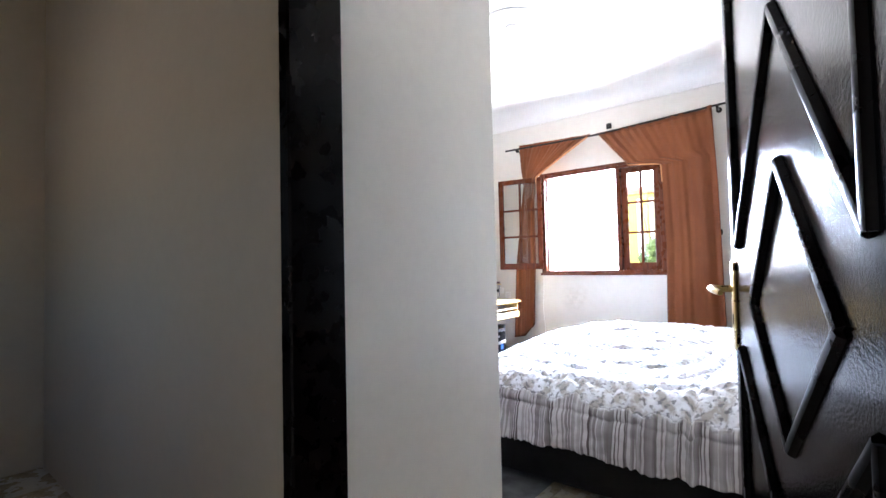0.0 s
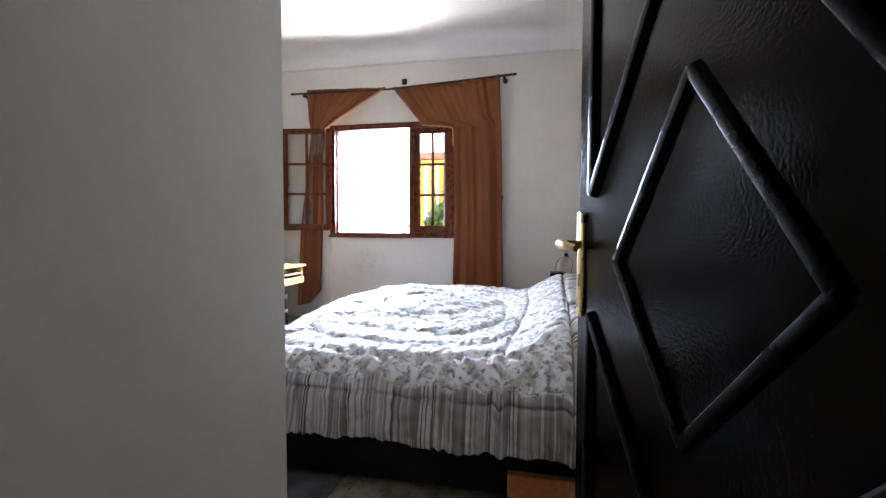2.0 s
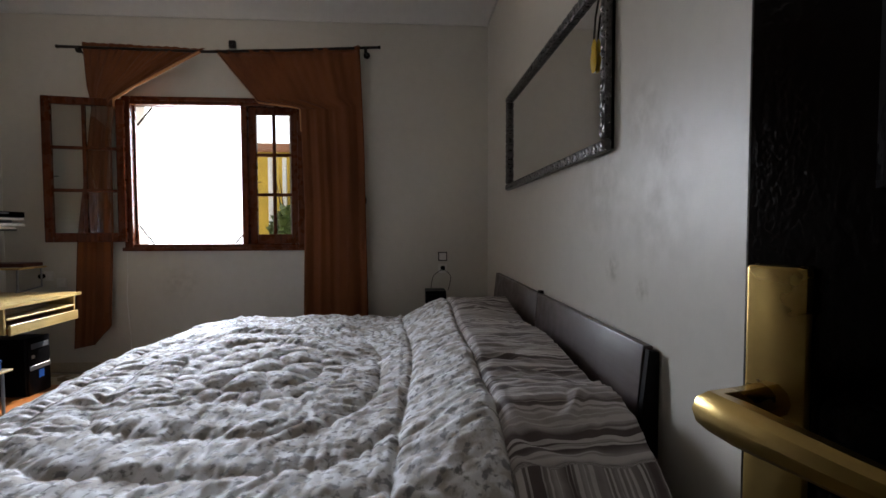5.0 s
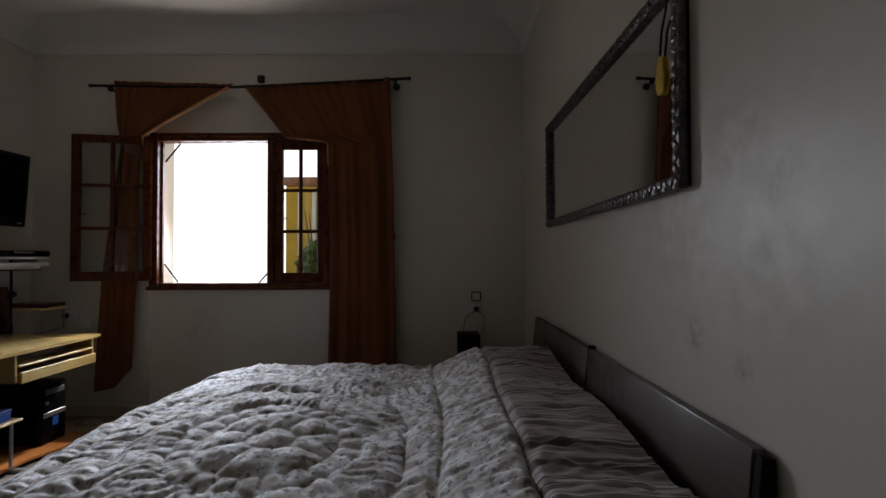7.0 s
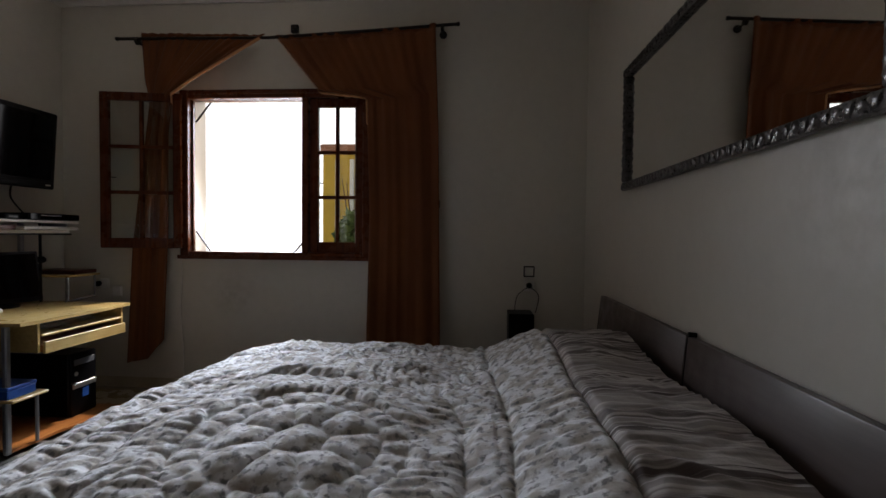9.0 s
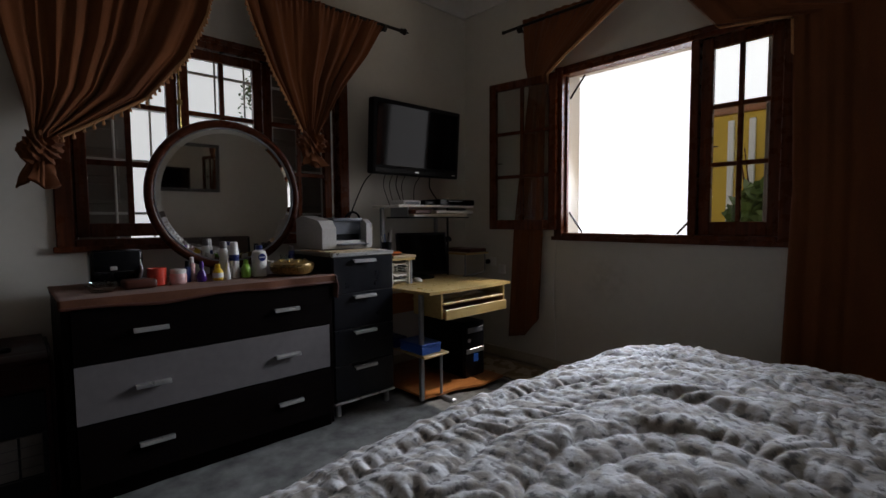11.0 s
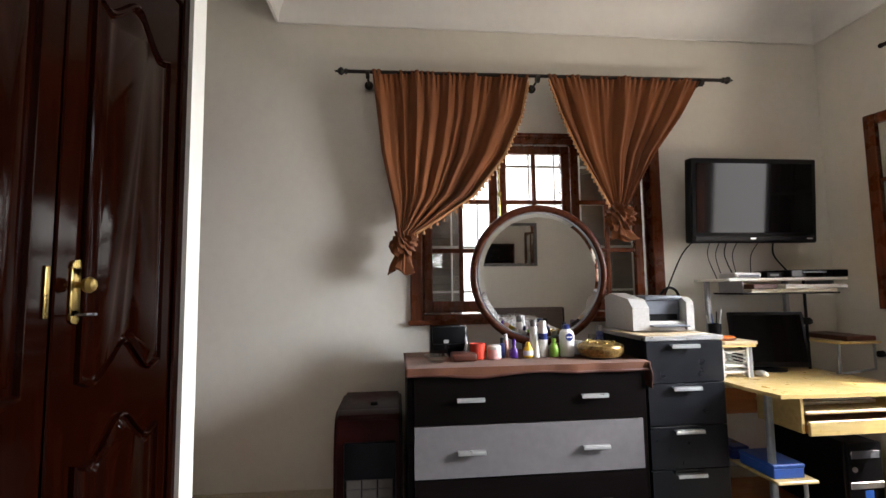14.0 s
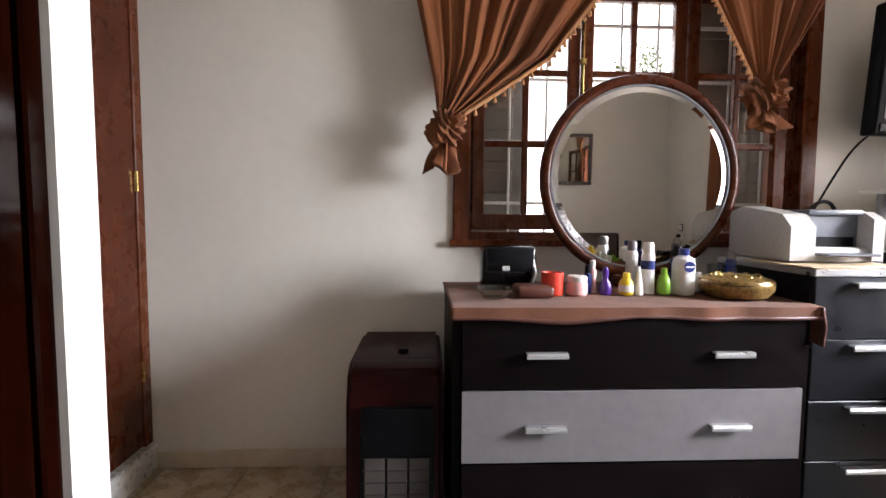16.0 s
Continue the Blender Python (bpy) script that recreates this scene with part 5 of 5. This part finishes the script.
gb = solo("glass_dish", L([(0.04, 0), (0.065, 0.03), (0.068, 0.042), (0.064, 0.042), (0.04, 0.008), (0, 0.008)], (-3.50, 2.965, DZ), None, 28), M["bowl"], "shallow clear glass dish", "dish")
bag = thing("handbag", (-3.72, 3.03, DZ), "black glossy handbag with a metal clasp", "bag")
part("body", B((-3.78, 2.94, DZ), (-3.66, 3.165, DZ + 0.185), 0.022, 3), M["screen"], bag)
part("flap", B((-3.665, 2.955, DZ + 0.08), (-3.65, 3.15, DZ + 0.18), 0.006, 2), M["black"], bag)
part("clasp", B((-3.652, 3.02, DZ + 0.085), (-3.643, 3.05, DZ + 0.105), 0.003), M["alu"], bag)
part("strap", T([(-3.66, 3.14, DZ + 0.02), (-3.645, 3.155, DZ + 0.08), (-3.67, 3.145, DZ + 0.14)], 0.008, 8), M["alu"], bag)
wal = solo("leather_pouch", B((-3.60, 3.05, DZ), (-3.48, 3.19, DZ + 0.045), 0.014, 3), M["leather"], "small brown leather pouch beside the candle", "pouch")

# ---- on and around the computer desk ----
mon = thing("computer_monitor", (-3.72, 5.12, 0.777), "black flat computer monitor, switched off", "monitor")
mm = Matrix.Translation((-3.70, 5.13, 0.80)) @ pose(0, 0, 0, 0, -10, -14)
part("housing", B((-0.035, -0.225, 0.0), (0.0, 0.225, 0.35), 0.008, 2, mm), M["black"], mon)
part("screen", B((0.0, -0.205, 0.03), (0.002, 0.205, 0.33), 0, 1, mm), M["screen"], mon)
part("stand_base", L([(0.10, 0), (0.10, 0.008), (0.03, 0.018), (0.02, 0.03)], (-3.73, 5.12, 0.777), None, 28), M["black"], mon)
part("stand_neck", B((-3.77, 5.08, 0.79), (-3.73, 5.16, 0.92), 0.006), M["black"], mon)
kb = thing("keyboard", (-3.28, 5.05, 0.69), "pale keyboard in the pull-out tray", "keyboard")
part("case", B((-3.36, 4.80, 0.69), (-3.20, 5.28, 0.708), 0.004), M["printer"], kb)
for r in range(4):
    part("key_row", B((-3.35 + r * 0.037, 4.815, 0.708), (-3.323 + r * 0.037, 5.265, 0.714), 0.002), M["cream"], kb)
solo("mouse", L([(0.022, 0), (0.027, 0.008), (0.022, 0.024), (0.010, 0.032), (0, 0.033)], (-3.56, 4.93, 0.777), Matrix.Diagonal((1.7, 1, 1, 1)), 18), M["cream"], "pale computer mouse on the desk", "mouse")
pc = thing("computer_tower", (-3.5, 5.24, 0.05), "black computer tower with a silver band and blue sticker", "computer")
part("case", B((-3.74, 5.13, 0.05), (-3.27, 5.335, 0.47), 0.006), M["black"], pc)
part("front", B((-3.27, 5.128, 0.05), (-3.245, 5.337, 0.475), 0.012, 2), M["black"], pc)
part("drive_bay", B((-3.246, 5.15, 0.39), (-3.241, 5.315, 0.43), 0.002), M["printer_dark"], pc)
part("silver_band", B((-3.246, 5.135, 0.235), (-3.239, 5.33, 0.27), 0.003), M["alu"], pc)
part("power_button", L([(0.014, 0), (0.014, 0.006), (0, 0.007)], (-3.245, 5.165, 0.335), pose(0, 0, 0, 0, 90, 0), 16), M["alu"], pc)
part("sticker", B((-3.2445, 5.215, 0.165), (-3.2425, 5.265, 0.225)), M["blue"], pc)
for y0, y1, x0, x1, mat, lab in ((4.63, 4.80, -3.40, -3.16, "blue", "bright blue box file on the low shelf"), (4.62, 4.72, -3.78, -3.44, "navy", "dark blue box on the low shelf")):
    o = thing("storage_box", ((x0 + x1) / 2, (y0 + y1) / 2, 0.345), lab, "box")
    part("box", B((x0, y0, 0.345), (x1, y1, 0.395), 0.004), M[mat], o)
    part("lid", B((x0 - 0.003, y0 - 0.003, 0.395), (x1 + 0.003, y1 + 0.003, 0.415), 0.004), M[mat], o)
dvd = thing("video_player", (-3.76, 5.42, 1.363), "flat black video player on the top shelf", "video player")
part("case", B((-3.90, 5.20, 1.366), (-3.60, 5.60, 1.412), 0.005), M["black"], dvd)
part("front", B((-3.60, 5.205, 1.368), (-3.592, 5.595, 1.41), 0.002), M["screen"], dvd)
part("drawer_slot", B((-3.592, 5.28, 1.392), (-3.589, 5.44, 1.402)), M["printer_dark"], dvd)
part("foot", B((-3.66, 5.25, 1.362), (-3.64, 5.27, 1.367)), M["black"], dvd)
rt = thing("router", (-3.74, 4.98, 1.363), "white router box with cables", "router")
part("case", B((-3.82, 4.88, 1.365), (-3.66, 5.06, 1.40), 0.012, 3, None), M["cream"], rt)
part("front", B((-3.66, 4.90, 1.37), (-3.655, 5.04, 1.385), 0.001), M["printer_dark"], rt)
part("foot", B((-3.80, 4.90, 1.362), (-3.70, 5.04, 1.366)), M["black"], rt)
rec = thing("satellite_receiver", (-3.74, 5.14, 1.363), "small black receiver on the top shelf", "receiver")
part("case", B((-3.84, 5.08, 1.364), (-3.64, 5.20, 1.40), 0.004), M["black"], rec)
part("display", B((-3.641, 5.10, 1.375), (-3.638, 5.16, 1.388)), M["screen"], rec)
for k, (y0, y1, x1, z, h, mat, lab) in enumerate(((4.95, 5.54, -3.62, 1.272, 0.022, "paper", "stack of papers in the rack"), (5.12, 5.54, -3.55, 1.295, 0.022, "printer", "spare white keyboard lying in the rack"), (4.95, 5.11, -3.60, 1.295, 0.03, "leather", "dark book in the rack"))):
    o = solo("keyboard" if k == 1 else "paper_stack" if k == 0 else "book", B((x1 - 0.22, y0, z), (x1, y1, z + h), 0.003), M[mat], lab, "keyboard" if k == 1 else "paper" if k == 0 else "book")
    if k == 1:
        for r in range(16):
            part("key_block", B((x1 - 0.19, y0 + 0.015 + r * 0.0255, z + h), (x1 - 0.012, y0 + 0.035 + r * 0.0255, z + h + 0.004), 0.001), M["cream"], o)
solo("book", B((-3.86, 5.47, 0.971), (-3.52, 5.67, 1.0), 0.004), M["leather"], "dark book on the side shelf", "book")
rack = thing("disc_rack", (-3.62, 4.74, 0.777), "white plastic disc rack with slots", "disc rack")
for y in (4.655, 4.815):
    part("upright", B((-3.56, y, 0.777), (-3.52, y + 0.012, 0.953), 0.002), M["cream"], rack)
    part("upright", B((-3.70, y, 0.777), (-3.68, y + 0.012, 0.953), 0.002), M["cream"], rack)
for k in range(8):
    z = 0.79 + k * 0.02
    part("slot", B((-3.69, 4.667, z), (-3.53, 4.685, z + 0.008), 0.001), M["cream"], rack)
    part("slot", B((-3.69, 4.797, z), (-3.53, 4.815, z + 0.008), 0.001), M["cream"], rack)
for z in (0.80, 0.84, 0.92):
    solo("disc_case", B((-3.69, 4.686, z), (-3.53, 4.796, z + 0.010), 0.001), M["paper"], "clear disc case in the rack", "disc case")
solo("paper_stack", B((-3.80, 4.66, 0.9715), (-3.50, 4.87, 0.99), 0.002, 1, None), M["paper_tan"], "papers on the small side shelf", "paper")
org = thing("orange_case", (-3.58, 4.71, 0.991), "orange and black zip case", "case")
part("shell", L([(0.05, 0), (0.062, 0.006), (0.062, 0.018), (0.05, 0.026), (0, 0.028)], (-3.58, 4.71, 0.991), Matrix.Diagonal((0.8, 1.25, 1, 1)), 28), M["orange"], org)
part("zip", L([(0.063, 0.009), (0.065, 0.012), (0.063, 0.015)], (-3.58, 4.71, 0.991), Matrix.Diagonal((0.8, 1.25, 1, 1)), 28), M["black"], org)
pen = thing("pen_pot", (-3.72, 4.76, 0.991), "black pen pot with pens", "pen pot")
part("pot", L([(0.035, 0), (0.04, 0.09), (0.036, 0.09), (0.032, 0.01), (0, 0.01)], (-3.72, 4.76, 0.991), None, 20), M["black"], pen)
for k in range(4):
    part("pen", T([(-3.72 + 0.01 * k - 0.015, 4.75 + 0.008 * k, 1.002), (-3.725 + 0.02 * k - 0.03, 4.735 + 0.02 * k, 1.13 + 0.012 * k)], 0.004, 6), M[("cream", "blue", "black", "alu")[k]], pen)
hs = thing("headset", (-3.93, 4.60, 1.1), "black headset hung on a desk post", "headset")
part("band", T([(-3.93 + 0.02 * math.sin(a), 4.59 + 0.075 * math.cos(a), 1.21 + 0.10 * math.sin(a)) for a in [math.pi * k / 12 for k in range(13)]], 0.009, 8), M["black"], hs)
for s in (-1, 1):
    part("ear_cup", L([(0.0, -0.02), (0.042, -0.018), (0.046, 0), (0.042, 0.018), (0, 0.02)], (-3.93, 4.59 + s * 0.075, 1.18), pose(0, 0, 0, 90, 0, 0), 20), M["black"], hs)
lampost = thing("desk_lamp_clamp", (-3.72, 5.44, 0.777), "black upright lamp post with a clamp collar", "lamp post")
part("pole", T([(-3.72, 5.40, 0.777), (-3.72, 5.40, 1.345)], 0.009, 8), M["black"], lampost)
part("collar", L([(0.02, 0), (0.034, 0.01), (0.034, 0.03), (0.02, 0.045)], (-3.72, 5.40, 1.06), None, 16), M["black"], lampost)


def hanging_cable(label, pts, r=0.004, mat="black"):
    n, ps = len(pts), [Vector(p) for p in pts]
    out = []
    for i in range((n - 1) * 8 + 1):
        k, f = min(i // 8, n - 2), (i - 8 * min(i // 8, n - 2)) / 8
        a, b, c, d = ps[max(k - 1, 0)], ps[k], ps[k + 1], ps[min(k + 2, n - 1)]
        out.append(0.5 * ((2 * b) + (c - a) * f + (2 * a - 5 * b + 4 * c - d) * f * f + (3 * b - a - 3 * c + d) * f ** 3))
    return solo("cable", T(out, r, 6), M[mat], label, "cable", "cables under the television")


for y0, y1, x1, zb, r in ((4.74, 4.60, -3.98, 1.27, 0.005), (4.86, 4.90, -3.86, 1.364, 0.003), (4.93, 4.94, -3.86, 1.364, 0.003), (4.98, 5.03, -3.86, 1.364, 0.004), (5.06, 5.05, -3.86, 1.364, 0.003), (5.22, 5.15, -3.86, 1.364, 0.003), (5.32, 5.43, -3.86, 1.40, 0.006)):
    hanging_cable("thin black cable hanging from the television", [(-3.85, y0, 1.62), (-3.88, y0 + (y1 - y0) * 0.4 - 0.02, 1.52), (x1, y1, zb)], r)
hanging_cable("black power cable on the wall beside the window", [(-3.98, 4.60, 1.27), (-4.005, 4.58, 1.15), (-4.008, 4.57, 1.06)], 0.005)
for dy in (0.0, 0.05):
    hanging_cable("loose black cable behind the desk", [(-3.90, 4.62 + dy, 0.95), (-3.86, 4.66 + dy, 0.7), (-3.92, 4.72 - dy, 0.5), (-3.95, 4.64 + dy, 0.3), (-3.97, 4.66, 0.02)], 0.004)
hanging_cable("white aerial cable running down the wall", [(-2.99, N - 0.008, 1.08), (-2.985, N - 0.012, 0.9), (-3.0, N - 0.01, 0.65), (-2.975, N - 0.012, 0.3), (-2.98, N - 0.01, 0.09)], 0.004, "cream")


def wall_socket(x, z, label, border="black"):
    s = thing("wall_socket", (x, N, z), label, "socket")
    part("plate", B((x - 0.042, N - 0.010, z - 0.042), (x + 0.042, N, z + 0.042), 0.004), M[border], s)
    part("insert", B((x - 0.033, N - 0.014, z - 0.033), (x + 0.033, N - 0.009, z + 0.033), 0.003), M["cream"], s)
    return s


wall_socket(-0.175, 1.012, "square wall switch with a dark border")
s2 = wall_socket(-0.175, 0.90, "wall socket with a black plug", "cream")
part("plug", L([(0.022, 0), (0.022, 0.03), (0.012, 0.045), (0, 0.046)], (-0.175, N - 0.012, 0.905), pose(0, 0, 0, 90, 0, 0), 16), M["black"], s2)
for dx in (-0.09, 0.07):
    hanging_cable("cable from the plug down to the speaker", [(-0.175, N - 0.05, 0.90), (-0.175 + dx, N - 0.05, 0.83), (-0.20 + dx, N - 0.07, 0.70)], 0.003)
sp = thing("loudspeaker", (-0.26, 5.72, 0), "black loudspeaker cabinet standing in the corner", "loudspeaker")
part("cabinet", B((-0.345, 5.62, 0), (-0.165, 5.84, 0.725), 0.006), M["black"], sp)
part("grille", B((-0.335, 5.612, 0.08), (-0.175, 5.62, 0.70), 0.003), M["bed_black"], sp)
s3 = wall_socket(-3.66, 0.86, "double wall socket with a black plug", "cream")
part("plug", L([(0.022, 0), (0.022, 0.03), (0.012, 0.045), (0, 0.046)], (-3.70, N - 0.012, 0.86), pose(0, 0, 0, 90, 0, 0), 16), M["black"], s3)
wall_socket(-3.55, 0.80, "small white wall socket", "cream")
solo("tieback_hook", lathe(B((-0.90, N - 0.012, 1.50), (-0.875, N, 1.56), 0.003), [(0.006, 0), (0.006, 0.03), (0.014, 0.034), (0, 0.04)], (-0.887, N - 0.01, 1.53), pose(0, 0, 0, 90, 0, 0), 10), M["rod"], "small dark curtain tieback hook", "hook")

# ---- rug ----
M["rug"] = plain("grey_rug", (0.145, 0.145, 0.14), 0.95, var=0.45, scale=7.0, fine=190.0, bmp=0.5, spec=0.1)
M["rug_edge"] = cloth("rug_edge", (0.10, 0.10, 0.10), (0.15, 0.15, 0.15), 150)
rug = thing("rug", (-2.6, 3.8, 0.0), "worn grey flat-woven rug under the dresser and the bed", "rug")
part("weave", sheet(lambda u, v: Vector((-3.68 + 2.4 * u, 2.17 + 3.3 * v, 0.006 + 0.003 * noise.noise(Vector((u * 14, v * 18, 2))))), 60, 80), M["rug"], rug)
for y0, y1 in ((2.155, 2.172), (5.468, 5.485)):
    part("binding", B((-3.68, y0, 0.0), (-1.28, y1, 0.009), 0.003), M["rug_edge"], rug, "dark grey woven edge")

# ---- ceiling lamp ----
cl = thing("ceiling_lamp", (-2.1, 3.72, CEIL), "bare bulb holder on a round white ceiling rose", "lamp")
part("rose", L([(0.30, 0), (0.30, -0.012), (0.285, -0.02), (0.26, -0.012), (0.22, -0.010), (0.20, -0.02), (0.17, -0.012), (0.06, -0.012), (0.05, -0.03), (0, -0.03)], (-2.1, 3.72, CEIL), None, 48), M["ceiling"], cl)
part("cord", T([(-2.1, 3.72, CEIL - 0.03), (-2.098, 3.721, CEIL - 0.16)], 0.004, 6), M["cream"], cl)
part("holder", L([(0.012, 0), (0.019, -0.01), (0.019, -0.05), (0.014, -0.055)], (-2.098, 3.721, CEIL - 0.15), None, 16), M["cream"], cl)
part("bulb", L([(0.013, -0.055), (0.016, -0.07), (0.030, -0.10), (0.028, -0.125), (0.012, -0.14), (0, -0.142)], (-2.098, 3.721, CEIL - 0.15), None, 20), M["cream"], cl)

# ---- outside ----
def glow_mat(name, strength):
    m, n, l, b = nodes_of(name)
    em = n.new("ShaderNodeEmission")
    l.new(ramp(n, l, noise_tex(n, l, 0.02, 3), [(0.3, (0.93, 0.96, 1.0)), (0.7, (1.0, 1.0, 1.0))]), em.inputs[0])
    em.inputs[1].default_value = strength
    l.new(em.outputs[0], n["Material Output"].inputs[0])
    return m


structure("backdrop", B((-140, 90, -3.3), (300, 90.2, 70), 0), glow_mat("bright_haze", 2.6), "dazzling white hazy sky in the distance", "sky")
structure("backdrop_west", B((-140.2, -140, -3.3), (-140, 90, 90), 0), glow_mat("pale_haze", 1.7), "pale hazy sky in the distance", "sky")
M["ochre"] = plain("ochre_plaster", (0.62, 0.42, 0.06), 0.9, var=0.2, scale=0.8, fine=12)
M["roof"] = plain("roof_edge", (0.35, 0.16, 0.09), 0.9)
hs2 = thing("neighbour_house", (-1.7, 9.8, -3.2), "ochre plastered neighbouring house with an orange shutter", "house")
part("wall", B((-2.68, 8.5, -3.2), (-0.8, 11.0, 2.38), 0.02), M["ochre"], hs2)
part("roof_edge", B((-2.70, 8.44, 2.38), (-0.75, 11.1, 2.5), 0.02), M["roof"], hs2)
for x, z in ((-2.12, 0.7), (-2.12, -1.6)):
    w_ = part("window", B((x, 8.47, z), (x + 0.6, 8.5, z + 1.1), 0.01), M["white"], hs2)
    part("shutter", B((x + 0.05, 8.455, z + 0.05), (x + 0.55, 8.472, z + 1.05), 0.004), M["orange_wood"], w_)
for x in (-2.5, -2.3):
    part("pilaster", B((x, 8.47, -3.2), (x + 0.06, 8.5, 2.3), 0.006), M["white"], hs2)


def tree(at, height, spread, label, seed):
    rnd = random.Random(seed)
    thick = min(1.0, spread)
    at = Vector(at)
    t = thing("tree", at, label, "tree")
    crown_c = at + Vector((0, 0, height * 0.72))
    part("trunk", T([at, at + Vector((0.05, 0.08, height * 0.3)), at + Vector((-0.06, 0.02, height * 0.55)), crown_c], [r * thick for r in (0.16, 0.13, 0.09, 0.04)], 10), M["closet"], t)
    for k in range(7):
        a = k * 0.9
        e = crown_c + Vector((math.cos(a) * spread * 0.7, math.sin(a) * spread * 0.7, rnd.uniform(-0.2, 0.8)))
        part("limb", T([at + Vector((0, 0, height * (0.42 + 0.03 * k))), (at + Vector((0, 0, height * 0.55)) + e) / 2, e], [r * thick for r in (0.05, 0.035, 0.015)], 6), M["closet"], t)
    verts, faces = [], []
    for k in range(4200):
        d = Vector((rnd.gauss(0, 1), rnd.gauss(0, 1), rnd.gauss(0, 1))).normalized() * (rnd.random() ** 0.45)
        p = crown_c + Vector((d.x * spread, d.y * spread, d.z * spread * 1.7 - 0.4 * spread))
        if noise.noise(p * 1.1) < -0.12:
            continue
        u = Vector((rnd.gauss(0, 1), rnd.gauss(0, 1), rnd.gauss(0, 1))).normalized() * 0.09
        w = u.orthogonal().normalized() * 0.045
        i = len(verts)
        verts += [p - u, p + w, p + u, p - w]
        faces.append((i, i + 1, i + 2, i + 3))
    me = bpy.data.meshes.new("leaves")
    me.from_pydata([v - at for v in verts], [], faces)
    me.materials.append(M["leaf"])
    o = new("crown", me)
    o.parent = t
    o["kind"] = "stuff"


M["leaf"] = plain("leaf_green", (0.075, 0.11, 0.025), 0.6, var=0.4, scale=1.2)
tree((-2.05, 8.1, -3.2), 6.6, 0.34, "slim leafy green tree by the neighbouring house", 3)
tree((-20.8, 11.4, -3.2), 13.2, 1.5, "leafy green tree outside the west window", 5)

# ---- floor tiles ----
tile_me = bpy.data.meshes.new("tile")
bmt = B((-0.197, -0.197, -0.008), (0.197, 0.197, 0.0), 0.002)
bmt.to_mesh(tile_me)
bmt.free()
tile_me.materials.append(M["tile"])
floor_ob = bpy.data.objects["floor"]
for i in range(11):
    for j in range(17):
        o = new("tile", tile_me)
        o.location = (W + 0.2 + i * 0.4, -0.75 + j * 0.4, 0.0)
        o.parent = floor_ob
